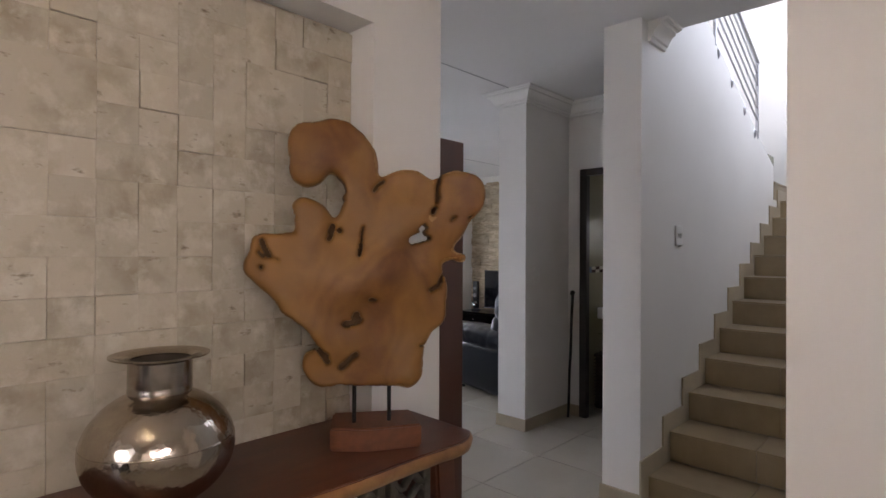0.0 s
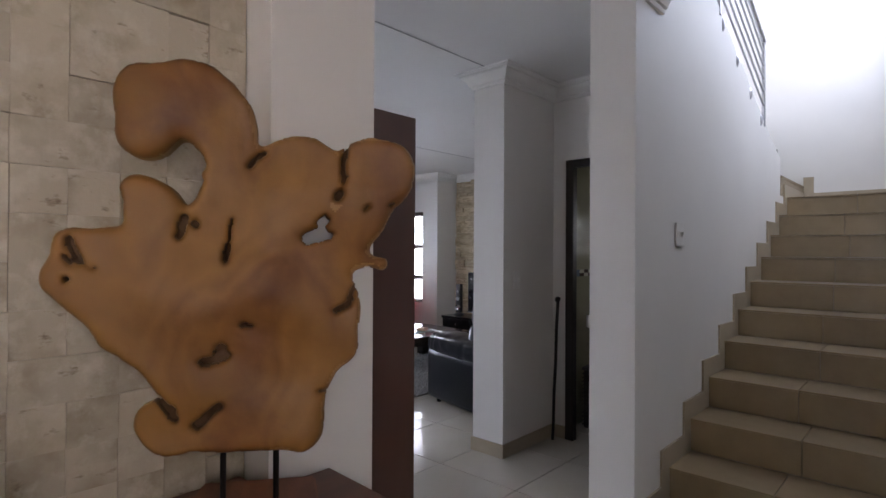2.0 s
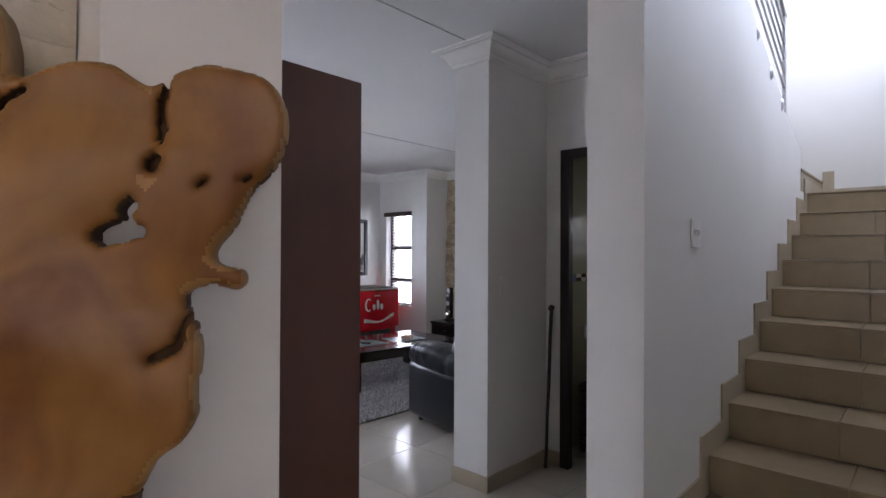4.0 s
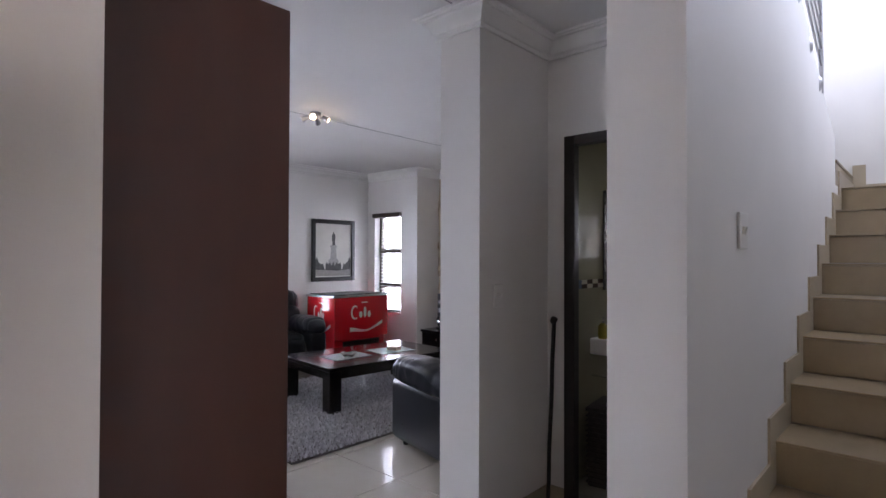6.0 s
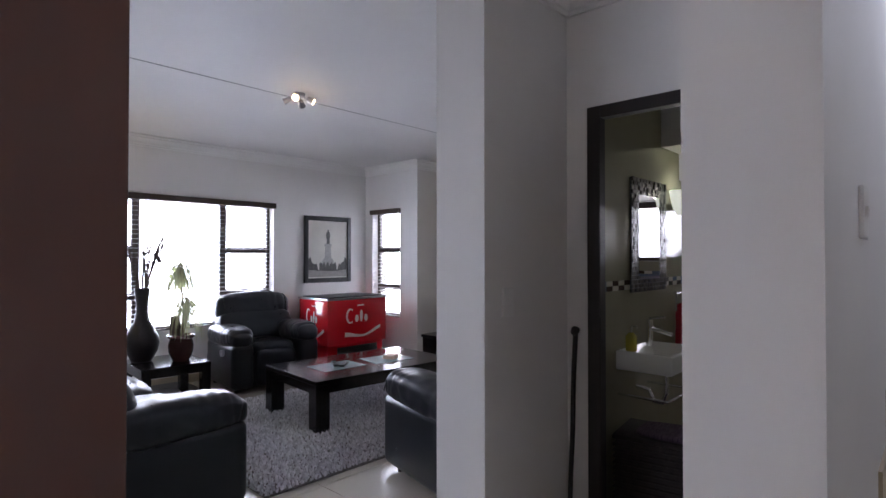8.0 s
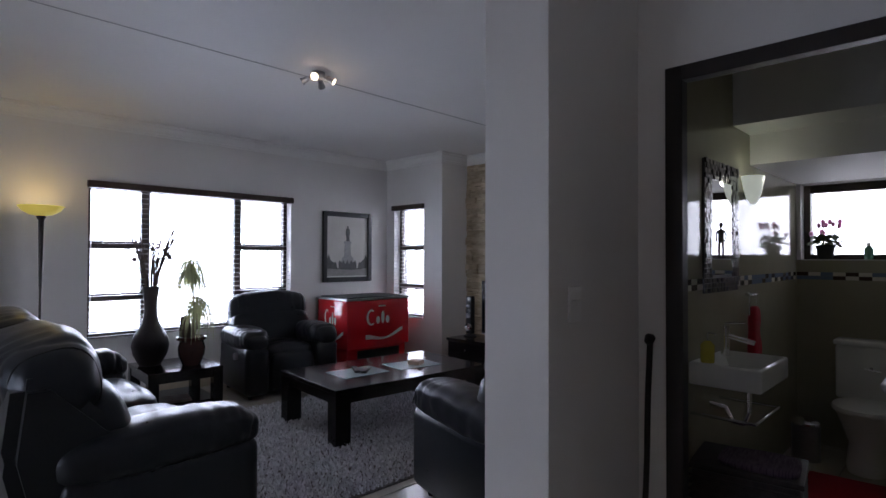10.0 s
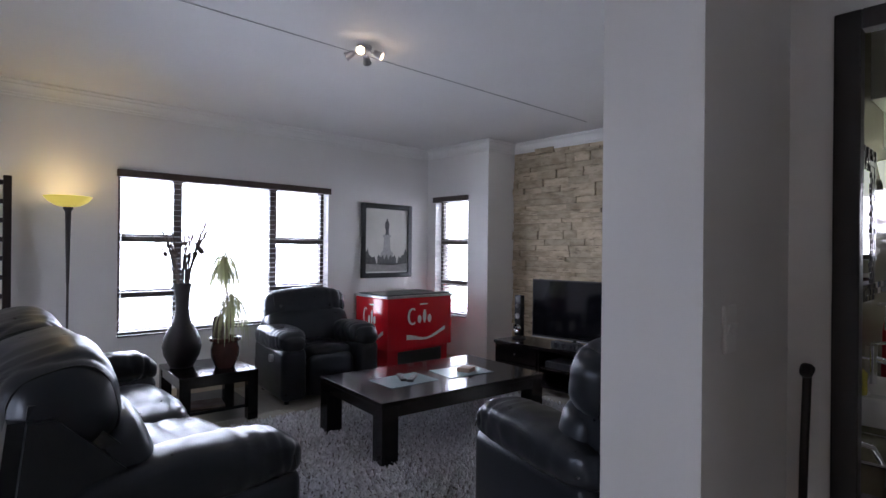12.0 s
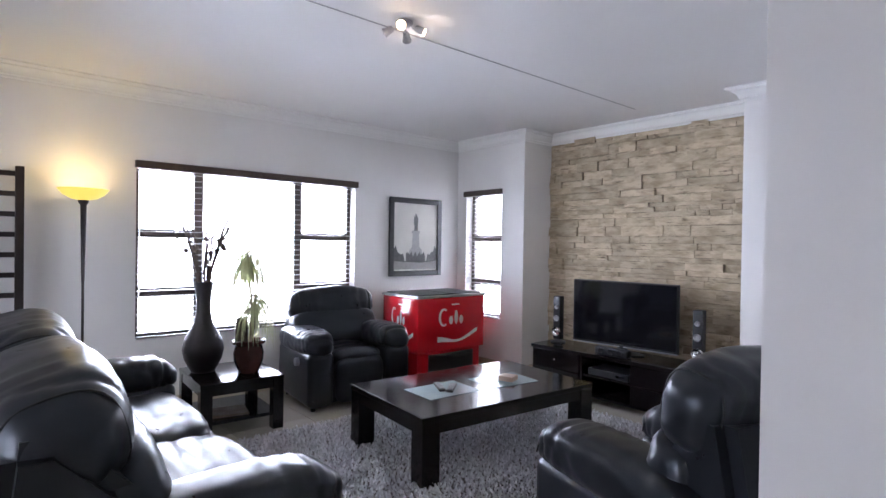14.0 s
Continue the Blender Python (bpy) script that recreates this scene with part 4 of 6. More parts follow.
# framed photograph of a monument
pic = thing("framed_picture", "black framed old photograph of a stone monument on the wall", "picture", (-6.617, 6.378, 1.045), 90)
W, Hh = 0.755, 0.89
for x0, z0, x1, z1 in ((-W / 2, 0, -W / 2 + 0.06, Hh), (W / 2 - 0.06, 0, W / 2, Hh), (-W / 2 + 0.06, 0, W / 2 - 0.06, 0.06), (-W / 2 + 0.06, Hh - 0.06, W / 2 - 0.06, Hh)):
    bm = B()
    box(bm, x0, -0.032, z0, x1, -0.001, z1, 0.006, 2)
    part("frame", bm, BLACKMATT, pic)
bm = B()
box(bm, -W / 2 + 0.055, -0.012, 0.055, W / 2 - 0.055, -0.004, Hh - 0.055)
part("print", bm, PAPER, pic, "yellowed grey photographic print")


def flat(name, outline, m, lift):
    bm = B()
    prism(bm, outline, "y", -0.0125 - lift, -0.0121 - lift + 0.0002)
    part(name, bm, m, pic)


flat("printed_plinth", [(-0.10, 0.19), (0.10, 0.19), (0.09, 0.30), (0.055, 0.33), (0.045, 0.48), (0.062, 0.50), (0.05, 0.52), (-0.05, 0.52), (-0.062, 0.50), (-0.045, 0.48), (-0.055, 0.33), (-0.09, 0.30)], PHOTOGREY, 0.0)
flat("printed_statue", [(-0.026, 0.52), (0.030, 0.52), (0.024, 0.58), (0.034, 0.635), (0.028, 0.675), (0.011, 0.69), (0.010, 0.715), (-0.010, 0.715), (-0.010, 0.69), (-0.026, 0.675), (-0.034, 0.62), (-0.020, 0.57)], PHOTODARK, 0.0006)
hedge = [(-0.31, 0.17)] + [(-0.31 + 0.62 * k / 24, 0.21 + 0.05 * noise.noise((k * 0.7, 3, 1)) + (0.09 if k < 4 or k > 20 else 0.0) + 0.05 * math.sin(k * 1.7)) for k in range(25)] + [(0.31, 0.17)]
flat("printed_trees", hedge, PHOTODARK, 0.0009)
flat("printed_ground", [(-0.31, 0.075), (0.31, 0.075), (0.31, 0.172), (-0.31, 0.172)], surface("photograph_pale", (0.30, 0.29, 0.26), 0.6, second=(0.22, 0.21, 0.19), scale=25), 0.0004)
flat("printed_figures", [(-0.14, 0.17)] + [(-0.14 + 0.28 * k / 14, 0.25 + 0.035 * math.sin(k * 2.1)) for k in range(15)] + [(0.14, 0.17)], PHOTODARK, 0.0013)

# floor lamp
fl = thing("floor_lamp", "tall dark floor lamp with a lit amber glass bowl", "lamp", (-6.36, 3.12, 0))
bm = B()
lathe(bm, [(0.0, 0.0), (0.14, 0.0), (0.14, 0.012), (0.10, 0.022), (0.02, 0.032), (0.0, 0.032)], 36)
part("base", bm, BLACKIRON, fl, smooth=50)
bm = B()
rod(bm, (0, 0, 0.03), (0, 0, 1.12), 0.009)
part("pole", bm, DARKMETAL, fl, "thin dark metal lower pole", smooth=60)
bm = B()
lathe(bm, [(0.0, 1.10), (0.011, 1.10), (0.016, 1.40), (0.021, 1.66), (0.034, 1.68), (0.034, 1.695), (0.0, 1.695)], 20)
part("stem", bm, FRAMEWOOD, fl, "dark turned timber stem", smooth=50)
bm = B()
lathe(bm, [(0.03, 1.695), (0.08, 1.705), (0.13, 1.735), (0.162, 1.775), (0.157, 1.777), (0.126, 1.742), (0.078, 1.713), (0.03, 1.704)], 40)
part("shade", bm, SHADE, fl, "lit amber glass bowl", smooth=70)
bm = B()
lathe(bm, [(0.0, 1.70), (0.03, 1.705), (0.033, 1.735), (0.0, 1.76)], 16)
part("bulb", bm, BULB, fl, smooth=70)
lamp("floor_lamp_light", "POINT", (-6.36, 3.12, 1.84), (0, 0, 0), 2.0, (1.0, 0.80, 0.34), (0.06, 0.06))

# ladder rack
rack = thing("wooden_rack", "dark timber ladder rack leaning on the wall", "rack", (-6.52, 2.52, 0))
for y in (-0.24, 0.24):
    bm = B()
    box(bm, -0.022, y - 0.026, 0, 0.022, y + 0.026, 1.92, 0.004)
    part("post", bm, FRAMEWOOD, rack)
for k in range(13):
    bm = B()
    z = 0.15 + k * 0.143
    box(bm, -0.012, -0.24, z - 0.018, 0.012, 0.24, z + 0.018, 0.004)
    part("rung", bm, FRAMEWOOD, rack)

# tall vase with dry sticks
tv_ = thing("tall_vase", "tall dark gourd-shaped floor vase on the side table", "vase", (-6.02, 3.86, 0.405))
bm = B()
lathe(bm, [(0.0, 0.0), (0.085, 0.0), (0.095, 0.02), (0.135, 0.10), (0.150, 0.17), (0.140, 0.24), (0.105, 0.31), (0.068, 0.38), (0.054, 0.46), (0.053, 0.53), (0.060, 0.61), (0.072, 0.69), (0.066, 0.69), (0.054, 0.62), (0.046, 0.5), (0.0, 0.48)], 40)
part("body", bm, VASEDARK, tv_, smooth=70)
sticks = thing("dried_sticks", "bundle of dry twigs with round seed heads in the vase", "dried stems", (-6.02, 3.86, 1.02))
sr = random.Random(4)
for k in range(24):
    across, deep_, hgt = sr.uniform(-0.27, 0.27), sr.uniform(-0.09, 0.09), sr.uniform(0.44, 0.66)
    ex, ey = 0.66 * across + 0.75 * deep_, 0.75 * across - 0.66 * deep_
    a = math.atan2(ey, ex)
    path = [(0.03 * math.cos(a) * (1 - q) + ex * q ** 1.4, 0.03 * math.sin(a) * (1 - q) + ey * q ** 1.4 + 0.010 * math.sin(q * 9 + k) * q, hgt * q) for q in [i / 8 for i in range(9)]]
    bm = B()
    tube(bm, path, 0.0065, 6, 0.6)
    stem = part("stem", bm, STEM, sticks, smooth=90)
    for side_ in range(3):
        p = Vector(path[4 + side_])
        bm = B()
        tube(bm, [p, p + Vector((0.02 * math.cos(a + side_), 0.02 * math.sin(a + side_), 0.035)), p + Vector((0.03 * math.cos(a + side_), 0.03 * math.sin(a + side_), 0.075))], 0.003, 5, 0.5)
        part("twig", bm, STEM, stem)
    if k % 2 == 0:
        p = Vector(path[5])
        bm = B()
        bmesh.ops.create_icosphere(bm, subdivisions=2, radius=0.021, matrix=Matrix.Translation(p))
        for v in bm.verts:
            v.co += (v.co - p) * 0.2 * noise.noise(v.co * 90)
        part("seed_head", bm, STEM, stem, "round brown seed head", smooth=60)

# potted plant
plant = thing("potted_plant", "droopy dragon plant in a glazed brown pot on the side table", "plant", (-5.80, 4.13, 0.405))
bm = B()
lathe(bm, [(0.0, 0.0), (0.070, 0.0), (0.078, 0.015), (0.108, 0.09), (0.112, 0.15), (0.098, 0.205), (0.100, 0.21), (0.122, 0.222), (0.124, 0.245), (0.112, 0.25), (0.098, 0.24), (0.09, 0.21), (0.0, 0.21)], 36)
part("pot", bm, POT, plant, "glazed red-brown pot", smooth=50)
bm = B()
lathe(bm, [(0.092, 0.212), (0.05, 0.222), (0.0, 0.225)], 20)
part("soil", bm, SOIL, plant)
pr = random.Random(12)
for k, (dx, dy, top) in enumerate(((0.0, 0.0, 0.90), (0.035, 0.045, 0.58))):
    path = [(dx * q + 0.012 * math.sin(q * 5 + k), dy * q + 0.015 * math.sin(q * 4), 0.21 + (top - 0.21) * q) for q in [i / 8 for i in range(9)]]
    bm = B()
    tube(bm, path, 0.011, 8, 0.7)
    trunk = part("trunk", bm, TRUNK, plant, smooth=90)
    bm = B()
    end = Vector(path[-1])
    for n in range(150 if k == 0 else 110):
        a = pr.uniform(0, 6.28)
        ln = pr.uniform(0.15, 0.32)
        up = pr.uniform(-0.2, 0.9)
        base = end + Vector((0, 0, pr.uniform(-0.10, 0.02)))
        wd = pr.uniform(0.004, 0.007)
        d = Vector((math.cos(a), math.sin(a), 0))
        sdir = Vector((-math.sin(a), math.cos(a), 0))
        pts = []
        for q in [i / 6 for i in range(7)]:
            pts.append((base + d * ln * 0.55 * math.sin(min(1.0, q) * 1.5) + Vector((0, 0, ln * (up * q - (0.9 + up) * q * q * 1.15))), wd * (1 - q ** 2) + 0.0006))
        row = [(bm.verts.new(p - sdir * w), bm.verts.new(p + sdir * w)) for p, w in pts]
        for a1, b1 in zip(row, row[1:]):
            bm.faces.new((a1[0], a1[1], b1[1], b1[0]))
    part("foliage", bm, DRYLEAF, trunk, "thin drooping yellow-green leaves")
bm = B()
lathe(bm, [(0.0, 0.21), (0.045, 0.21), (0.048, 0.30), (0.038, 0.42), (0.0, 0.425)], 14, (-0.03, -0.045, 0))
part("stump", bm, STEM, plant, "cut brown trunk stump", smooth=40)

# ceiling spotlight
def spot_cluster(place, lit, power, group="ceiling spotlights"):
    cl = thing("ceiling_spotlight", "brushed steel ceiling spotlight with swivel heads", "ceiling light", place, 20, group)
    bm = B()
    lathe(bm, [(0.0, 0.0), (0.062, 0.0), (0.062, -0.018), (0.05, -0.028), (0.0, -0.030)], 32)
    part("ceiling_plate", bm, STEEL, cl, smooth=50)
    for k in range(4):
        a = radians(90 * k + 25)
        d = Vector((math.cos(a), math.sin(a), -0.55)).normalized()
        o = Vector((0.05 * math.cos(a), 0.05 * math.sin(a), -0.03))
        bm = B()
        tube(bm, [o, o + Vector((0.012 * math.cos(a), 0.012 * math.sin(a), -0.025)), o + d * 0.04], 0.005, 8)
        arm_ = part("arm", bm, STEEL, cl, smooth=60)
        bm = B()
        turn = d.to_track_quat("Z", "Y").to_matrix().to_4x4()
        lathe(bm, [(0.0, 0.0), (0.018, 0.0), (0.024, 0.012), (0.028, 0.05), (0.036, 0.075), (0.033, 0.075), (0.025, 0.05), (0.0, 0.045)], 24)
        bmesh.ops.transform(bm, matrix=Matrix.Translation(o + d * 0.035) @ turn, verts=bm.verts[:])
        part("lamp_head", bm, STEEL, cl, smooth=50)
        bm = B()
        lathe(bm, [(0.0, 0.05), (0.024, 0.052), (0.030, 0.066), (0.022, 0.076), (0.0, 0.080)], 20)
        bmesh.ops.transform(bm, matrix=Matrix.Translation(o + d * 0.035) @ turn, verts=bm.verts[:])
        part("bulb", bm, BULB if k in lit else surface("unlit_bulb", (0.7, 0.7, 0.7), 0.1), cl, smooth=60)
    for ob in cl.children:
        ob.matrix_basis = Matrix.Scale(0.78, 4)
    for k in lit:
        a = radians(90 * k + 25 + 20)
        lamp("spot_bulb_light", "POINT", (place[0] + 0.14 * math.cos(a), place[1] + 0.14 * math.sin(a), place[2] - 0.10), (0, 0, 0), power, (1.0, 0.80, 0.52), (0.03, 0.03))
    return cl


spot_cluster((-4.12, 4.34, CEIL - 0.003), (0, 1, 3), 0.22)

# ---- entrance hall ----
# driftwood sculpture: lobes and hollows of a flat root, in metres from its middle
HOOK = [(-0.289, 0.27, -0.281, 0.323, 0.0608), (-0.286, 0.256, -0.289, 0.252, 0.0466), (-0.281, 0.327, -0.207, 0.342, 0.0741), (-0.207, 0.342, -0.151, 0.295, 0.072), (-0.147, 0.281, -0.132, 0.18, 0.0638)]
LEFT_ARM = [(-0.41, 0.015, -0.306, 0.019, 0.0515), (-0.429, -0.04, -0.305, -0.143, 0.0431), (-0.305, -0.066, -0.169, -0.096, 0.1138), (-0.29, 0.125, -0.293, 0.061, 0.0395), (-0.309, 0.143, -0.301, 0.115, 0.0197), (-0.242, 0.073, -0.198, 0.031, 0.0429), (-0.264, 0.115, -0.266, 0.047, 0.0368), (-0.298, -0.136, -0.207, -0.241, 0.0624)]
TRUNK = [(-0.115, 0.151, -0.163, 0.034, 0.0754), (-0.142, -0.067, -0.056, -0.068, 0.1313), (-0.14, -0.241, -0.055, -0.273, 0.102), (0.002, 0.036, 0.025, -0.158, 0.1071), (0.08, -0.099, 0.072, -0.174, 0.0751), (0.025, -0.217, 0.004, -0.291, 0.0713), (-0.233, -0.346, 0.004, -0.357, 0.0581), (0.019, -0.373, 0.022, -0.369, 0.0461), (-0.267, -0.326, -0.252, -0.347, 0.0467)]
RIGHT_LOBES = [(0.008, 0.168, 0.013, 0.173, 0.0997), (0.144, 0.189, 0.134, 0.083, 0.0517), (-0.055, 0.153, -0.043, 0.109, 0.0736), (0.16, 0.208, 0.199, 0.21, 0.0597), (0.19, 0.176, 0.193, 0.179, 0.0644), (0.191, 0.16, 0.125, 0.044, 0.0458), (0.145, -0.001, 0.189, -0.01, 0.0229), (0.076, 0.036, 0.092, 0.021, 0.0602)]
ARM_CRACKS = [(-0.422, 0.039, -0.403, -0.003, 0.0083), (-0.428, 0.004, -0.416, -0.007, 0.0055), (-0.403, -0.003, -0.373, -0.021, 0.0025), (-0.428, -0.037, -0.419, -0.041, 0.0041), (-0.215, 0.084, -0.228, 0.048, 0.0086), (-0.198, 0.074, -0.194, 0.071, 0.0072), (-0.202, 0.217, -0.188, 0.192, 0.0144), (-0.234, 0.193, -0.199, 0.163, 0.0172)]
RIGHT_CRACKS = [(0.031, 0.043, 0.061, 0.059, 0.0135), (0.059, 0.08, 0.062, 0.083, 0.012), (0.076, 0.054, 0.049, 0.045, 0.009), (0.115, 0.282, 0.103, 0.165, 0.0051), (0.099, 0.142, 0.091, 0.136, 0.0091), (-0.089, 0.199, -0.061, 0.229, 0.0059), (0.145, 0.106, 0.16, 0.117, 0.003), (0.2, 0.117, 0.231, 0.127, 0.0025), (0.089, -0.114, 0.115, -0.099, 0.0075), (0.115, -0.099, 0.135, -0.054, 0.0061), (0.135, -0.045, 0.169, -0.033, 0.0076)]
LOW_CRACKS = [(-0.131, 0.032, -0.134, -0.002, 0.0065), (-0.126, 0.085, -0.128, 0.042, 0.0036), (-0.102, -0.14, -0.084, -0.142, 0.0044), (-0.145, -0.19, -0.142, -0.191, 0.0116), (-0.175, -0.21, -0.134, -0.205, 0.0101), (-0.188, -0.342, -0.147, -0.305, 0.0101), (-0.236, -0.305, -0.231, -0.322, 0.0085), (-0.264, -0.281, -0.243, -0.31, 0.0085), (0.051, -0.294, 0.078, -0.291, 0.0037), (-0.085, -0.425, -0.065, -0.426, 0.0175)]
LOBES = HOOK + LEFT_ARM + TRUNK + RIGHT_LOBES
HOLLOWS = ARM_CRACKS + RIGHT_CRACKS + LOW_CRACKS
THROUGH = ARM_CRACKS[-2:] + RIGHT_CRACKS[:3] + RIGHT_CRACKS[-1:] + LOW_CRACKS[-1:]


def capsule(x, z, c):
    ax, az, bx, bz, r = c
    dx, dz = bx - ax, bz - az
    t = max(0.0, min(1.0, ((x - ax) * dx + (z - az) * dz) / max(1e-9, dx * dx + dz * dz)))
    return math.hypot(x - ax - t * dx, z - az - t * dz) - r


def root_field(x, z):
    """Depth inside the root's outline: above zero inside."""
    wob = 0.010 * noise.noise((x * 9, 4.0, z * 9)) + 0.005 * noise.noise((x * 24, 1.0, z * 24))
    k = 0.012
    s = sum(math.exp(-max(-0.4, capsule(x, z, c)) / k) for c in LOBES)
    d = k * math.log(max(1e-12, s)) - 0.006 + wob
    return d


def hollow_field(x, z):
    wx = x + 0.005 * noise.noise((x * 26, 3.0, z * 26))
    wz = z + 0.005 * noise.noise((x * 26, 9.0, z * 26))
    return min(capsule(wx, wz, c) for c in HOLLOWS) + 0.0014 + 0.0012 * noise.noise((x * 60, 7.0, z * 60))


def inside(x, z):
    return min(root_field(x, z), hollow_field(x, z))


def bend_at(x, z):
    """How far the flat root bows back or forward."""
    return 0.012 * math.sin(x * 7 + 1) + 0.008 * math.sin(z * 6) - 0.050 * max(0.0, min(1.0, (x + 0.08) / 0.22)) * max(0.0, min(1.0, (z + 0.05) / 0.2))


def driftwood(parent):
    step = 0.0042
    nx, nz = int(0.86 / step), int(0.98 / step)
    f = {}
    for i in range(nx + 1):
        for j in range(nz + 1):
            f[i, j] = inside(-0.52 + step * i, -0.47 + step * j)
    pos = {}

    def place(i, j):
        if (i, j) not in pos:
            x, z = -0.52 + step * i, -0.47 + step * j
            e = 0.002
            for _ in range(3):
                d = inside(x, z)
                if d > 0.006 and _ == 0 and d > step:
                    break
                gx, gz = (inside(x + e, z) - d) / e, (inside(x, z + e) - d) / e
                g = max(0.3, gx * gx + gz * gz)
                if d < step * 0.72:
                    x, z = x - max(-0.006, min(0.006, d * gx / g)), z - max(-0.006, min(0.006, d * gz / g))
            d, hol = max(0.0, root_field(x, z)), max(0.0, hollow_field(x, z))
            belly = 0.024 + 0.014 * (1 - math.exp(-d / 0.006)) + 0.028 * noise.noise((x * 6, 8.0, z * 6)) * (1 - math.exp(-d / 0.02)) + 0.003 * noise.noise((x * 22, 2.0, z * 10))
            belly -= 0.004 * math.exp(-hol / 0.003) + 0.003 * math.exp(-hol / 0.02)
            pos[i, j] = (x, z, belly)
        return pos[i, j]

    bm = B()
    front, back, cells = {}, {}, set()
    for i in range(nx):
        for j in range(nz):
            if sum(f[a, b] > 0 for a, b in ((i, j), (i + 1, j), (i + 1, j + 1), (i, j + 1))) >= 3:
                cells.add((i, j))
    def vert(store, key, sign):
        if key not in store:
            x, z, t = place(*key)
            store[key] = bm.verts.new((x, sign * t * (1.0 if sign < 0 else 0.7) + bend_at(x, z), z))
        return store[key]
    for i, j in cells:
        ks = ((i, j), (i + 1, j), (i + 1, j + 1), (i, j + 1))
        bm.faces.new([vert(front, k, -1) for k in ks])
        bm.faces.new([vert(back, k, 1) for k in reversed(ks)])
        for (di, dj), (a, b) in (((0, -1), (0, 1)), ((1, 0), (1, 2)), ((0, 1), (2, 3)), ((-1, 0), (3, 0))):
            if (i + di, j + dj) not in cells:
                bm.faces.new((vert(front, ks[b], -1), vert(front, ks[a], -1), vert(back, ks[a], 1), vert(back, ks[b], 1)))
    bmesh.ops.recalc_face_normals(bm, faces=bm.faces[:])
    # the floor of the cracks that do not go right through, sunk into the wood, in the same crack shade colour
    blind = {(i, j) for i in range(nx) for j in range(nz) if (i, j) not in cells and root_field(-0.52 + step * i, -0.47 + step * j) > 0.006 and min(capsule(-0.52 + step * i, -0.47 + step * j, c) for c in THROUGH) > 0.010}
    wide = {(i + a, j + b) for i, j in blind for a in (-2, -1, 0, 1, 2) for b in (-2, -1, 0, 1, 2)}
    bed = {}
    for i, j in sorted(wide):
        if root_field(-0.52 + step * i, -0.47 + step * j) < 0.004:
            continue
        ks = ((i, j), (i + 1, j), (i + 1, j + 1), (i, j + 1))
        for key in ks:
            if key not in bed:
                x, z = -0.52 + step * key[0], -0.47 + step * key[1]
                bed[key] = bm.verts.new((x, bend_at(x, z) - 0.002 + 0.006 * noise.noise((x * 60, 3.0, z * 60)), z))
        bm.faces.new([bed[k] for k in ks]).material_index = 1
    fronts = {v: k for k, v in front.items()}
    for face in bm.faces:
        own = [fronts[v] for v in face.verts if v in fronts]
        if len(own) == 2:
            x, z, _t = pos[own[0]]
            # walls of cracks and holes get the painted shade, outer edges pale bark
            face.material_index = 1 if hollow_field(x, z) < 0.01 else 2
        elif len(own) == 4:
            x, z, _t = pos[own[0]]
            if x > -0.12 and root_field(x, z) < 0.008 + 0.008 * noise.noise((x * 12, 5.0, z * 12)) and hollow_field(x, z) > 0.012:
                face.material_index = 3
    bmesh.ops.smooth_vert(bm, verts=bm.verts[:], factor=0.25, use_axis_x=True, use_axis_y=True, use_axis_z=True)
    return part("root", bm, [TEAK, CRACKSHADE, PALEBARK, SAPRIM], parent, "honey-brown polished teak root", smooth=62)


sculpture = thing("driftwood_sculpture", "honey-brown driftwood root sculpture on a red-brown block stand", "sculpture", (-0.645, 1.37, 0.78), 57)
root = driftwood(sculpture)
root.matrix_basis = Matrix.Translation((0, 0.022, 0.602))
for x in (-0.145, -0.035):
    bm = B()
    rod(bm, (x, 0.045, 0.060), (x, 0.045, 0.240), 0.0065, sides=12)
    part("rod", bm, BLACKIRON, sculpture, "black iron rod", smooth=60)
bm = B()
prism(bm, [(-0.222, 0.0), (-0.10, -0.028), (0.060, -0.016), (0.052, 0.15), (-0.205, 0.165)], "z", 0.0, 0.072)
bmesh.ops.bevel(bm, geom=bm.edges[:], offset=0.006, segments=2, affect="EDGES")
part("block", bm, BLOCKWOOD, sculpture, "red-brown wooden block", smooth=40)

# console table of a live-edge slab
console = thing("console_table", "red-brown live-edge slab console table against the stone niche", "table")


def front_edge(y):
    return -0.552 + 0.011 * math.sin(y * 5.1 + 0.6) + 0.005 * math.sin(y * 13) - (0.05 * max(0.0, (y - 1.52) / 0.12) ** 2 if y > 1.52 else 0)


bm = B()
ys = [-0.30 + 1.94 * k / 60 for k in range(61)]
outline = [(front_edge(y), y) for y in ys] + [(-0.905, 1.655), (-0.908, 1.46), (-1.036, 1.452), (-1.036, -0.30)]
prism(bm, outline, "z", 0.735, 0.78)
bmesh.ops.bevel(bm, geom=[e for e in bm.edges if e.verts[0].co.z > 0.77 and e.verts[1].co.z > 0.77], offset=0.004, segments=2, affect="EDGES")
slab = part("slab", bm, ROSEWOOD, console, smooth=40)
bm = B()
rows_ = []
for y in ys:
    x = front_edge(y)
    w = 0.006 * noise.noise((1, y * 15, 2))
    rows_.append([bm.verts.new(p) for p in ((x - 0.012, y, 0.779), (x + 0.004, y, 0.772 + w * 0.5), (x + 0.010 + w, y, 0.757), (x + 0.004 + w, y, 0.738), (x - 0.012, y, 0.732))])
for a, b in zip(rows_, rows_[1:]):
    for k in range(5):
        j = (k + 1) % 5
        bm.faces.new((a[k], a[j], b[j], b[k]))
bm.faces.new(rows_[0])
bm.faces.new(rows_[-1])
bmesh.ops.recalc_face_normals(bm, faces=bm.faces[:])
part("live_edge", bm, SAP, slab, "pale yellow sapwood edge", smooth=60)
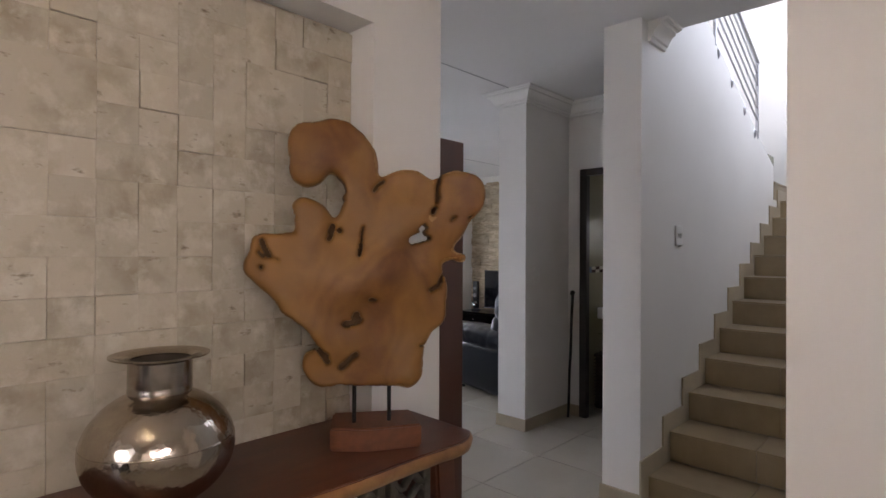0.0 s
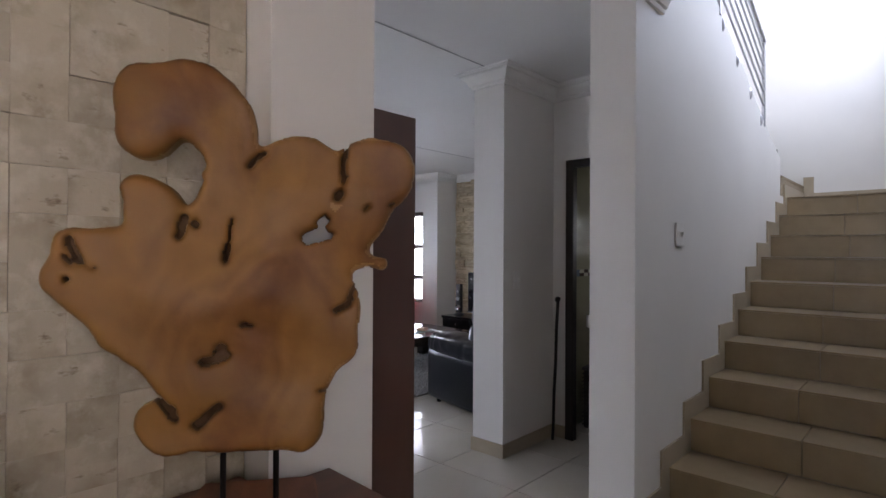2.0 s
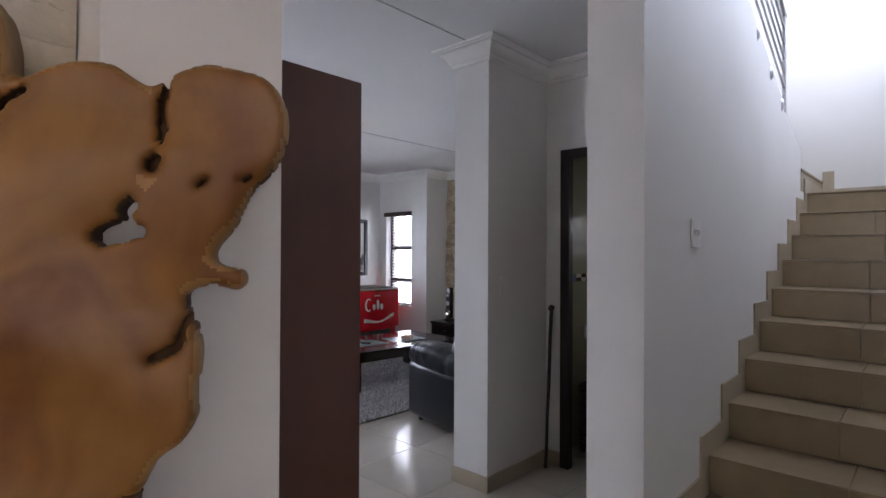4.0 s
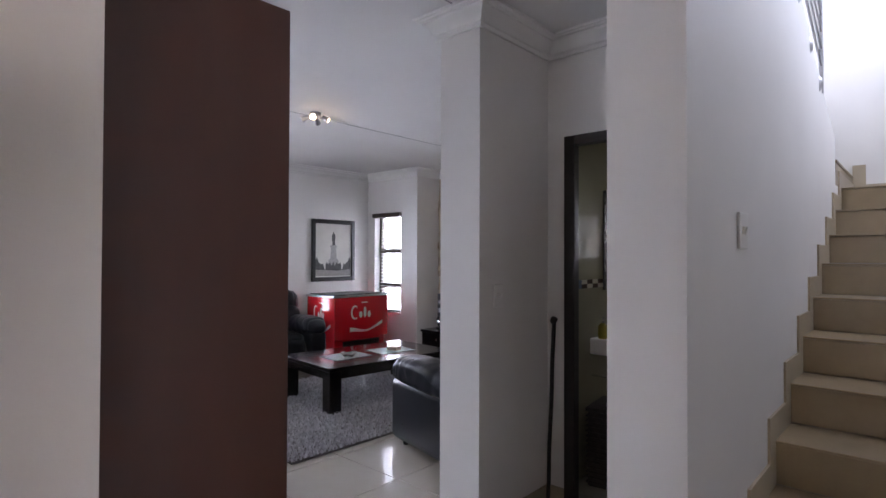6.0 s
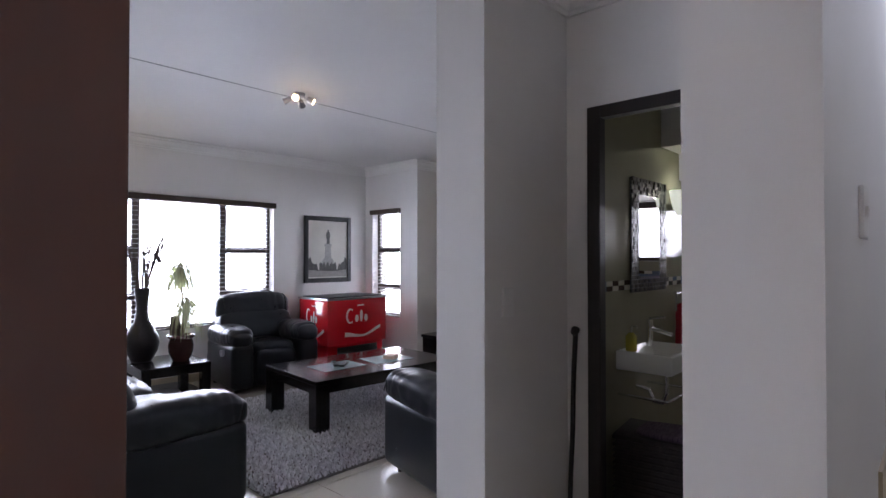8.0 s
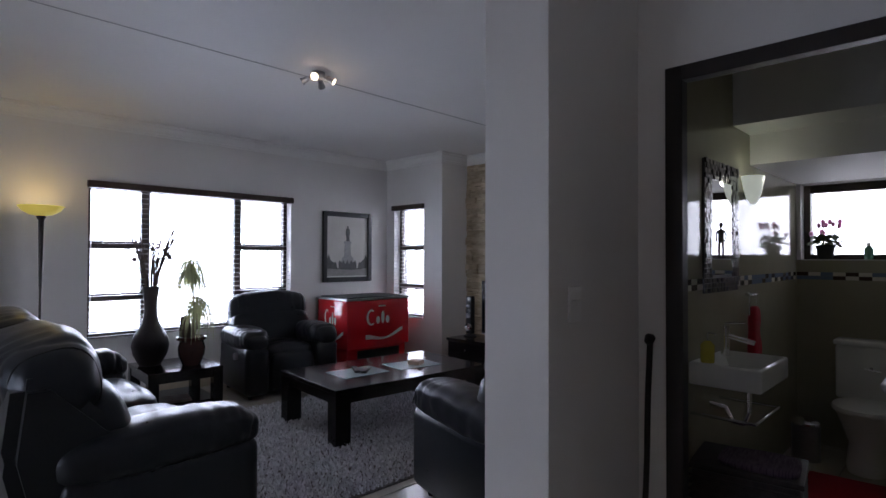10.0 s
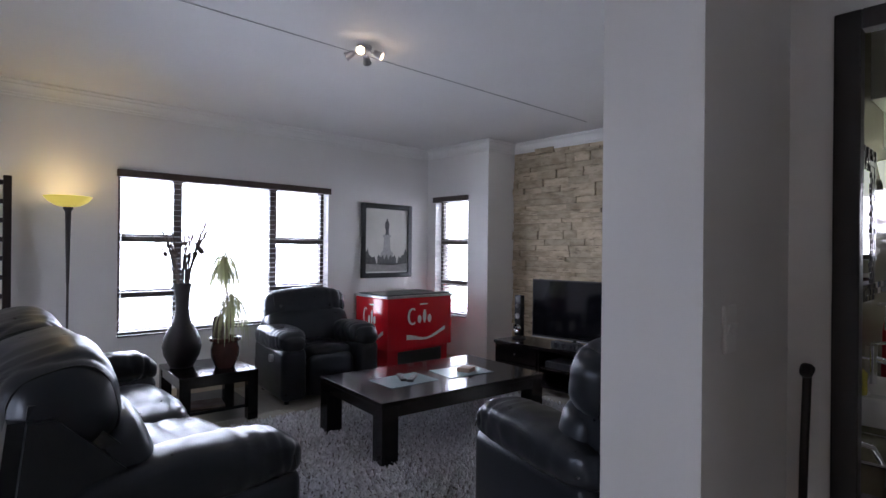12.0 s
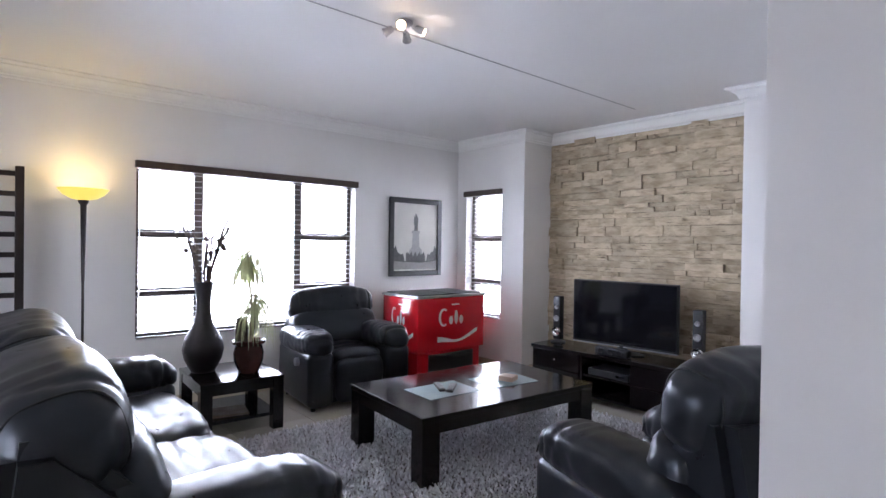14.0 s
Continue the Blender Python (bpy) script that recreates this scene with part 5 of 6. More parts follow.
for y0, y1 in ((1.48, 1.57), (-0.20, -0.11)):
    bm = B()
    prism(bm, [(-1.00, 0.0), (-0.60, 0.0), (-0.575, 0.10), (-0.60, 0.22), (-0.578, 0.40), (-0.60, 0.735), (-1.00, 0.735)] if y0 < 0 else [(-0.90, 0.0), (-0.60, 0.0), (-0.575, 0.10), (-0.60, 0.22), (-0.578, 0.40), (-0.60, 0.735), (-0.90, 0.735)], "y", y0, y1)
    bmesh.ops.bevel(bm, geom=bm.edges[:], offset=0.008, segments=2, affect="EDGES")
    part("leg", bm, ROSEWOOD, console, smooth=40)
# weathered carved panels under the slab
cr = random.Random(3)
for y0, y1 in ((1.12, 1.27), (1.29, 1.46)):
    bm = B()
    box(bm, -0.640, y0, 0.30, -0.605, y0 + 0.03, 0.735, 0.004)
    box(bm, -0.640, y1 - 0.03, 0.30, -0.605, y1, 0.735, 0.004)
    box(bm, -0.640, y0, 0.70, -0.605, y1, 0.735, 0.004)
    for k in range(9):
        z = 0.32 + k * 0.045
        tube(bm, [(-0.622 + 0.006 * math.sin(k), y0 + 0.02 + (y1 - y0 - 0.04) * q, z + 0.016 * math.sin(q * 9 + k * 1.9)) for q in [i / 10 for i in range(11)]], 0.013, 7)
    part("carved_panel", bm, CARVED, console, "weathered grey carved panel", smooth=50)
bm = B()
box(bm, -0.635, -0.11, 0.66, -0.61, 1.12, 0.735, 0.004)
part("apron", bm, ROSEWOOD, console)

# hammered vessel
pot_ = thing("hammered_vase", "round hammered nickel pot with a wide flat rim on the console", "vase", (-0.765, 0.70, 0.78))
prof = [(0.0, 0.0), (0.075, 0.0)]
for k in range(1, 22):
    a = -math.pi / 2 + 0.46 + (math.pi - 0.46 - 0.42) * k / 21
    prof.append((0.168 * math.cos(a), 0.146 + 0.140 * math.sin(a)))
prof += [(0.070, 0.278)]
bm = B()
lathe(bm, prof, 64)
for v in bm.verts:
    r = math.hypot(v.co.x, v.co.y)
    if r > 0.08:
        k = 1 + 0.0015 * noise.noise(v.co * 40)
        v.co.x, v.co.y = v.co.x * k, v.co.y * k
part("body", bm, HAMMERED, pot_, smooth=60)
bm = B()
lathe(bm, [(0.0700, 0.277), (0.0705, 0.286), (0.0690, 0.290), (0.0700, 0.294), (0.0695, 0.352), (0.0665, 0.352), (0.067, 0.29)], 64)
part("neck", bm, SPUN, pot_, "smooth spun metal neck", smooth=40)
bm = B()
lathe(bm, [(0.0660, 0.352), (0.0650, 0.30), (0.060, 0.288), (0.10, 0.22), (0.0, 0.15)], 48)
# the pot's inner shade is put into this dark colour
part("inside", bm, DARKMETAL, pot_, "inside coloured dark for its shade", smooth=40)
bm = B()
lathe(bm, [(0.0695, 0.350), (0.074, 0.356), (0.109, 0.362), (0.1095, 0.365), (0.073, 0.3605), (0.0662, 0.354)], 56)
part("rim", bm, HAMMERED, pot_, "wide flat metal rim", smooth=50)
bm = B()
lathe(bm, [(0.1645, 0.165), (0.1668, 0.168), (0.1645, 0.171)], 64)
part("band", bm, HAMMERED, pot_, smooth=60)

# timber leaf at the wall's end
leaf_ = tagged(new("door_1"), "tall dark-stained timber sliding door standing half open", "door", "", "structure")
bm = B()
box(bm, -1.192, 1.20, 0.008, -1.152, 2.236, 1.93, 0.003)
part("leaf", bm, DOORWOOD, leaf_)

# switches
for name, place, turn, half in (("light_switch", (-0.607, 3.600, 1.495), 90, 0.055), ("light_switch", (-1.80, 3.86, 1.205), 90, 0.037)):
    sw = thing(name, "white plastic rocker light switch on the wall", "switch", place, turn, "light switches")
    bm = B()
    box(bm, -half, -0.010, -0.060, half, 0.0, 0.060, 0.004)
    part("plate", bm, WHITEPLASTIC, sw)
    for x in (-0.018, 0.018):
        bm = B()
        prism(bm, [(-0.010, -0.014), (-0.017, 0.012), (-0.010, 0.014)], "x", x - 0.011, x + 0.011)
        part("rocker", bm, WHITEPLASTIC, sw)

# walking stick
stick = thing("walking_stick", "dark knobbed wooden walking stick leaning in the corner", "walking stick")
bm = B()
tube(bm, [(-1.750 + 0.01 * q, 4.27 + 0.05 * q + 0.003 * math.sin(q * 14), 0.0 + 1.03 * q) for q in [i / 14 for i in range(15)]], 0.011, 10, 1.1)
part("shaft", bm, FRAMEWOOD, stick, smooth=90)
bm = B()
bmesh.ops.create_icosphere(bm, subdivisions=3, radius=0.021, matrix=Matrix.Translation((-1.740, 4.32, 1.045)))
for v in bm.verts:
    v.co += (v.co - Vector((-1.740, 4.32, 1.045))) * 0.3 * noise.noise(v.co * 40)
part("knob", bm, FRAMEWOOD, stick, smooth=60)

# stair railing
rail = thing("stair_railing", "slim steel railing with sloping bars on the stair wall", "railing")


def rail_z(y, base):
    return base + 0.43 * (5.43 - y)


for y in (5.43, 4.30, 3.20):
    bm = B()
    box(bm, -0.622, y - 0.012, rail_z(y, 2.40) - 0.03, -0.600, y + 0.012, rail_z(y, 3.03), 0.003)
    post = part("post", bm, STEEL, rail)
for base, r in ((3.03, 0.016), (2.93, 0.007), (2.83, 0.007), (2.73, 0.007), (2.63, 0.007), (2.53, 0.007)):
    bm = B()
    rod(bm, (-0.611, 5.45, rail_z(5.45, base)), (-0.611, 2.95, rail_z(2.95, base)), r, sides=10)
    part("handrail" if r > 0.01 else "bar", bm, STEEL, rail, smooth=60)
for y in (5.33, 5.02, 4.68, 4.36):
    bm = B()
    lathe(bm, [(0.0, 0.014), (0.016, 0.012), (0.026, 0.0)], 16)
    cap = part("bracket", bm, STEEL, rail, smooth=60)
    cap.matrix_basis = pose(-0.607, y, rail_z(y, 2.36), 0, 90, 0) @ Matrix.Diagonal((1.8, 0.8, 1, 1))

# glazed front door behind the walker
fd = tagged(new("door_2"), "glazed dark timber double front door", "door", "", "structure")
for x0, z0, x1, z1 in ((-0.4, 0.0, -0.3, 2.3), (1.0, 0.0, 1.1, 2.3), (0.3, 0.0, 0.4, 2.3), (-0.3, 2.18, 1.0, 2.3), (-0.3, 0.0, 1.0, 0.22), (-0.3, 1.0, 1.0, 1.08)):
    bm = B()
    box(bm, x0, -2.32, z0, x1, -2.26, z1, 0.004)
    part("door_rail", bm, FRAMEWOOD, fd)
bm = B()
box(bm, -0.35, -2.294, 1.05, 1.05, -2.288, 2.25)
pane_ = part("pane", bm, GLASS, fd)
pane_.visible_shadow = False
for x0, x1 in ((-0.3, 0.3), (0.4, 1.0)):
    bm = B()
    box(bm, x0, -2.305, 0.22, x1, -2.275, 1.0, 0.003)
    part("door_panel", bm, FRAMEWOOD, fd)
spot_cluster((0.3, -0.3, CEIL - 0.001), (0, 2), 6.0)

# ---- bathroom ----
fr = tagged(new("door_3"), "dark timber door frame of the bathroom", "door frame", "", "structure")
for x0, z0, x1, z1, n in ((-1.685, 0.0, -1.620, 2.09, "jamb"), (-1.012, 0.0, -0.94, 2.09, "jamb"), (-1.620, 2.033, -1.012, 2.09, "head")):
    bm = B()
    box(bm, x0, 4.335, z0, x1, 4.392, z1, 0.004)
    part(n, bm, FRAMEWOOD, fr)
bm = B()
box(bm, -1.016, 4.35, 1.06, -1.0135, 4.375, 1.18)
part("strike_plate", bm, CHROME, fr)
bath_leaf = tagged(new("door_4"), "dark timber bathroom door standing wide open against the stair wall", "door", "", "structure")
bm = B()
box(bm, -0.925, 3.57, 0.008, -0.885, 4.33, 2.04, 0.003)
part("leaf", bm, FRAMEWOOD, bath_leaf)
bm = B()
box(bm, -0.918, 3.5675, 0.98, -0.893, 3.5705, 1.20, 0.0008, 1)
part("latch_plate", bm, DARKMETAL, bath_leaf, "dark metal latch plate")
bm = B()
box(bm, -0.912, 3.560, 1.10, -0.899, 3.569, 1.13, 0.002, 1)
part("latch", bm, CHROME, bath_leaf)
for x0, x1 in ((-0.934, -0.9255), (-0.8845, -0.876)):
    bm = B()
    box(bm, x0, 3.61, 0.97, x1, 3.66, 1.19, 0.003)
    part("handle_plate", bm, DARKMETAL, bath_leaf)
bm = B()
tube(bm, [(-0.932, 3.635, 1.10), (-0.965, 3.635, 1.10), (-0.970, 3.66, 1.10), (-0.970, 3.75, 1.10)], 0.009, 10)
part("handle", bm, STEEL, bath_leaf, smooth=60)
bm = B()
box(bm, -1.80, 4.50, 0, -1.792, 7.05, 2.45)
structure("wall_bathroom_tiling_west", bm, OLIVETILE, "glossy olive-cream tiled bathroom wall", "wall")
bm = B()
box(bm, -1.792, 7.042, 0, -0.835, 7.05, 1.35)
box(bm, -0.88, 7.042, 1.35, -0.835, 7.05, 1.92)
structure("wall_bathroom_tiling_north", bm, OLIVETILE, "glossy olive-cream tiled bathroom wall", "wall")
bm = B()
box(bm, -0.835, 4.50, 0, -0.827, 7.05, 2.45)
structure("wall_bathroom_tiling_east", bm, OLIVETILE, "glossy olive-cream tiled bathroom wall", "wall")
MOSAICS = [surface("mosaic_cream", (0.66, 0.62, 0.52), 0.2), surface("mosaic_brown", (0.07, 0.045, 0.035), 0.2), surface("mosaic_blue_grey", (0.16, 0.20, 0.27), 0.2)]
mr = random.Random(2)
for name, along in (("trim_mosaic_west", "y"), ("trim_mosaic_north", "x")):
    bm = B()
    a, end = (4.52, 7.04) if along == "y" else (-1.79, -0.87)
    k = 0
    while a < end - 0.075:
        for row in range(2):
            n0 = len(bm.faces)
            if along == "y":
                box(bm, -1.7935, a, 1.205 + 0.028 * row, -1.788, a + 0.0735, 1.2315 + 0.028 * row)
            else:
                box(bm, a, 7.038, 1.205 + 0.028 * row, a + 0.0735, 7.0435, 1.2315 + 0.028 * row)
            bm.faces.ensure_lookup_table()
            pick = (k + row) % 2 if mr.random() < 0.7 else 2
            for f_ in bm.faces[n0:]:
                f_.material_index = pick
        a += 0.075
        k += 1
    ob = structure(name, bm, MOSAICS, "small mosaic border tiles in cream and brown", "tiles")

# mirror with a mosaic frame
mir = thing("mirror", "wall mirror in a silvery mosaic frame", "mirror", (-1.792, 5.313, 1.185), 90)
bm = B()
box(bm, -0.17, -0.012, 0.09, 0.17, -0.008, 0.58)
part("glass", bm, MIRROR, mir)
bm = B()
box(bm, -0.262, -0.008, 0, 0.262, 0.0, 0.67)
part("backboard", bm, BLACKMATT, mir)
bm = B()
for i in range(21):
    for j in range(27):
        x, z = -0.26 + 0.025 * i, 0.0 + 0.025 * j
        if abs(x + 0.0125) > 0.165 or not 0.085 < z + 0.0125 < 0.585:
            d = mr.uniform(0.012, 0.020)
            box(bm, x + 0.001, -d, z + 0.001, x + 0.0235, -0.007, z + 0.0235)
part("mosaic_frame", bm, surface("silver_mosaic", (0.16, 0.155, 0.15), 0.22, 0.7, vary=0.6, island=True), mir, "silvery mosaic frame")

# wall light
sc_ = thing("wall_light", "opal glass half-bowl wall light beside the mirror", "wall light", (-1.792, 5.68, 1.665), 90)
bm = B()
rod(bm, (0, 0, 0.06), (0, -0.03, 0.06), 0.03, sides=20)
part("bracket", bm, CHROME, sc_, smooth=60)
bm = B()
lathe(bm, [(0.0, 0.0), (0.022, 0.006), (0.055, 0.06), (0.078, 0.16), (0.074, 0.16), (0.051, 0.065), (0.021, 0.014), (0.0, 0.01)], 36)
for v in bm.verts:
    v.co.y = v.co.y * 0.75 - 0.062
part("glass_bowl", bm, SCONCEGLASS, sc_, "opal glass bowl", smooth=70)
lamp("wall_light_bulb", "POINT", (-1.68, 5.70, 1.81), (0, 0, 0), 0.65, (0.95, 0.95, 0.72), (0.03, 0.03))

# basin
basin = thing("wash_basin", "white rectangular ceramic wall basin with chrome trap", "basin", (-1.792, 5.09, 0.775), 90)
bm = B()
box(bm, -0.235, -0.305, 0.0, 0.235, 0.0, 0.105, 0.012, 3)
bm.faces.ensure_lookup_table()
topf = max(bm.faces, key=lambda q: q.calc_center_median().z)
ins = bmesh.ops.inset_region(bm, faces=[topf], thickness=0.03)
for v in topf.verts:
    v.co.z -= 0.07
    v.co.x *= 0.9
    v.co.y = -0.155 + (v.co.y + 0.155) * 0.85
part("bowl", bm, CERAMIC, basin, smooth=40)
bm = B()
rod(bm, (0.0, -0.19, -0.14), (0.0, -0.19, 0.0), 0.016)
tube(bm, [(0.0, -0.19, -0.14), (0.0, -0.17, -0.20), (0.0, -0.12, -0.20), (0.0, -0.09, -0.14), (0.0, -0.02, -0.13)], 0.014, 10)
part("trap", bm, CHROME, basin, smooth=60)
bm = B()
tube(bm, [(-0.20, 0.0, -0.14), (-0.20, -0.27, -0.14), (0.20, -0.27, -0.14), (0.20, 0.0, -0.14)], 0.007, 8)
part("towel_bar", bm, CHROME, basin, smooth=60)
tap = thing("basin_tap", "tall chrome mixer tap on the basin", "tap", (-1.72, 5.15, 0.878), 90)
bm = B()
rod(bm, (0, 0, 0), (0, 0, 0.15), 0.02, sides=20)
part("body", bm, CHROME, tap, smooth=60)
bm = B()
rod(bm, (0, -0.01, 0.10), (0, -0.13, 0.075), 0.012, sides=14)
part("spout", bm, CHROME, tap, smooth=60)
bm = B()
rod(bm, (0, 0, 0.16), (0.0, -0.09, 0.17), 0.006, sides=10)
part("lever", bm, CHROME, tap, smooth=60)
soap = thing("soap_bottle", "yellow liquid soap bottle on the basin edge", "bottle", (-1.72, 4.90, 0.879))
bm = B()
lathe(bm, [(0.0, 0.0), (0.028, 0.0), (0.03, 0.01), (0.03, 0.08), (0.012, 0.10), (0.0, 0.10)], 20)
part("bottle", bm, AMBER, soap, smooth=50)
bm = B()
rod(bm, (0, 0, 0.10), (0, 0, 0.135), 0.006)
rod(bm, (0, 0, 0.135), (0.035, 0, 0.132), 0.005)
part("pump", bm, CHROME, soap, smooth=60)

# towel ring
tr = thing("towel_ring", "chrome towel ring on the tiled wall", "towel ring", (-1.792, 5.755, 1.15), 90)
bm = B()
tube(bm, [(-0.075, -0.04, 0.0), (0.075, -0.04, 0.0), (0.075, -0.04, -0.11), (-0.075, -0.04, -0.11), (-0.075, -0.04, 0.0)], 0.005, 8)
rod(bm, (0, 0, 0.0), (0, -0.04, 0.0), 0.01)
part("ring", bm, CHROME, tr, smooth=60)
bm = B()
cushion(bm, (0, -0.045, -0.26), (0.065, 0.022, 0.19), 4, 8, 0.01, 6)
towel = tagged(new("hand_towel", mesh_of("hand_towel", bm, TOWELRED, 180)), "red hand towel hanging from a chrome ring", "towel")
towel.matrix_world = pose(-1.792, 5.765, 1.15, 0, 0, 90)

# toilet
loo = thing("toilet", "white ceramic toilet with its lid down below the window", "toilet", (-1.33, 7.04, 0), 0)
bm = B()
box(bm, -0.20, -0.19, 0.40, 0.20, -0.005, 0.765, 0.02, 3)
part("cistern", bm, CERAMIC, loo, smooth=40)
bm = B()
box(bm, -0.21, -0.20, 0.765, 0.21, -0.003, 0.80, 0.012, 3)
part("cistern_lid", bm, CERAMIC, loo, smooth=40)
bm = B()
lathe(bm, [(0.0, 0.0), (0.11, 0.0), (0.115, 0.05), (0.10, 0.18), (0.15, 0.32), (0.18, 0.39), (0.0, 0.39)], 36)
for v in bm.verts:
    v.co.y = v.co.y * 1.3 - 0.40
part("bowl", bm, CERAMIC, loo, smooth=50)
bm = B()
lathe(bm, [(0.0, 0.392), (0.185, 0.392), (0.188, 0.405), (0.18, 0.42), (0.05, 0.43), (0.0, 0.43)], 40)
for v in bm.verts:
    v.co.y = v.co.y * 1.3 - 0.41
part("seat_lid", bm, CERAMIC, loo, smooth=50)
bm = B()
rod(bm, (0.0, -0.19, 0.62), (0.0, -0.205, 0.62), 0.012)
rod(bm, (-0.03, -0.205, 0.62), (0.05, -0.205, 0.61), 0.006)
part("flush_lever", bm, CHROME, loo, smooth=60)

bin_ = thing("pedal_bin", "small steel pedal bin beside the toilet", "bin", (-1.66, 6.62, 0))
bm = B()
rod(bm, (0, 0, 0), (0, 0, 0.24), 0.085, sides=28)
part("body", bm, STEEL, bin_, smooth=40)
bm = B()
lathe(bm, [(0.088, 0.24), (0.088, 0.255), (0.06, 0.275), (0.0, 0.28)], 28)
part("lid", bm, CHROME, bin_, smooth=50)
bm = B()
box(bm, -0.03, -0.12, 0.005, 0.03, -0.08, 0.015)
part("pedal", bm, BLACKMATT, bin_)

hamper = thing("laundry_hamper", "dark wicker laundry hamper below the basin", "hamper", (-1.54, 4.86, 0), 8)
bm = B()
box(bm, -0.20, -0.16, 0, 0.20, 0.16, 0.46, 0.015, 2)
part("basket", bm, WICKER, hamper, smooth=40)
for k in range(14):
    bm = B()
    z = 0.03 + 0.031 * k
    tube(bm, [(-0.203, -0.163, z), (0.203, -0.163, z), (0.203, 0.163, z), (-0.203, 0.163, z), (-0.203, -0.163, z)], 0.006, 6)
    part("weave_band", bm, WICKER, hamper, smooth=60)
bm = B()
box(bm, -0.21, -0.17, 0.46, 0.21, 0.17, 0.485, 0.008, 2)
part("lid", bm, WICKER, hamper, smooth=40)
bm = B()
cushion(bm, (0.04, -0.02, 0.497), (0.15, 0.12, 0.014), 5, 8, 0.006, 2)
cl_ = tagged(new("folded_cloth", mesh_of("folded_cloth", bm, CLOTH, 180)), "purple striped cloth folded on the hamper", "cloth")
cl_.matrix_world = pose(-1.54, 4.86, 0, 0, 0, 8)
bm = B()
box(bm, -0.22, -0.35, 0.0005, 0.22, 0.35, 0.016, 0.006, 2)
bmat = tagged(new("bath_mat", mesh_of("bath_mat", bm, TOWELRED, 40)), "red bath mat on the floor before the toilet", "bath mat")
bmat.matrix_world = pose(-1.35, 6.02, 0, 0, 0, 4)

# bathroom window, flowers and figurine
bw = tagged(new("window_3"), "small dark timber bathroom window with frosted glass", "window", "", "structure")
bw.matrix_world = pose(-1.3225, 7.05, 1.35)
for x0, z0, x1, z1 in ((-0.4425, 0, -0.400, 0.565), (0.40, 0, 0.4425, 0.565), (-0.40, 0.505, 0.40, 0.565), (-0.40, 0, 0.40, 0.04)):
    bm = B()
    box(bm, x0, 0.11, z0, x1, 0.17, z1, 0.004)
    part("frame", bm, FRAMEBROWN, bw)
bm = B()
box(bm, -0.42, 0.137, 0.03, 0.42, 0.142, 0.52)
pane_ = part("pane", bm, GLASS, bw)
pane_.visible_shadow = False
bm = B()
box(bm, -0.4425, -0.008, -0.010, 0.4425, 0.11, 0.004, 0.004)
part("sill", bm, CERAMIC, bw)
fp = thing("flower_pot", "pink cyclamen in a dark pot on the window sill", "plant", (-1.62, 7.10, 1.354))
bm = B()
lathe(bm, [(0.0, 0.0), (0.045, 0.0), (0.06, 0.09), (0.064, 0.092), (0.064, 0.105), (0.052, 0.1), (0.0, 0.09)], 24)
part("pot", bm, BLACKMATT, fp, smooth=50)
fr_ = random.Random(6)
bm = B()
for k in range(34):
    a, r, z = fr_.uniform(0, 6.28), fr_.uniform(0.02, 0.11), fr_.uniform(0.10, 0.18)
    c = Vector((r * math.cos(a), r * math.sin(a) * 0.6, z))
    n = Vector((math.cos(a) * 0.6, math.sin(a) * 0.6, fr_.uniform(0.3, 1))).normalized()
    s = fr_.uniform(0.016, 0.028)
    q = n.to_track_quat("Z", "Y").to_matrix()
    vs_ = [bm.verts.new(c + q @ Vector((s * math.cos(t) * (1.0 + 0.3 * math.cos(2 * t)), s * math.sin(t), 0.004 * math.cos(3 * t)))) for t in [2 * math.pi * i / 8 for i in range(8)]]
    bm.faces.new(vs_)
part("leaves", bm, LEAF, fp, "round dark green leaves")
for k in range(11):
    a, r, z = fr_.uniform(0, 6.28), fr_.uniform(0.02, 0.11), fr_.uniform(0.18, 0.27)
    c = Vector((r * math.cos(a), r * math.sin(a) * 0.5, z))
    bm = B()
    tube(bm, [(c.x * 0.3, c.y * 0.3, 0.1), (c.x * 0.8, c.y * 0.8, z - 0.05), c], 0.002, 5)
    part("stalk", bm, LEAF, fp)
    bm = B()
    for i in range(5):
        t = 2 * math.pi * i / 5
        cushion(bm, (c.x + 0.012 * math.cos(t), c.y + 0.012 * math.sin(t), c.z + 0.008), (0.014, 0.014, 0.021), 2, 2)
    part("bloom", bm, PETAL, fp, "pink bloom", smooth=80)

# figurine and soap bottle on the bathroom sill
bm = B()
box(bm, -0.045, -0.03, 0, 0.045, 0.03, 0.018, 0.004)
for x in (-0.014, 0.014):
    tube(bm, [(x, 0, 0.016), (x * 1.15, 0.004, 0.08), (x * 0.8, 0, 0.155)], 0.010, 8, 1.15)
tube(bm, [(0, 0, 0.14), (0, 0.002, 0.19), (0, 0, 0.245)], 0.024, 10, 1.05)
for x in (-1, 1):
    tube(bm, [(x * 0.028, 0, 0.24), (x * 0.040, 0.006, 0.19), (x * 0.030, -0.012, 0.14)], 0.008, 7, 0.8)
rod(bm, (0, 0, 0.24), (0, 0, 0.268), 0.009, sides=8)
bmesh.ops.create_icosphere(bm, subdivisions=2, radius=0.021, matrix=Matrix.Translation((0, 0, 0.285)) @ Matrix.Diagonal((0.85, 1.0, 1.2, 1)))
figurine = tagged(new("figurine", mesh_of("figurine", bm, FRAMEWOOD, 60)), "slim dark carved wooden figurine on the window sill", "figurine")
figurine.matrix_world = pose(-1.22, 7.10, 1.354)
lotion = thing("lotion_bottle", "small clear green bottle on the window sill", "bottle", (-1.365, 7.10, 1.354))
bm = B()
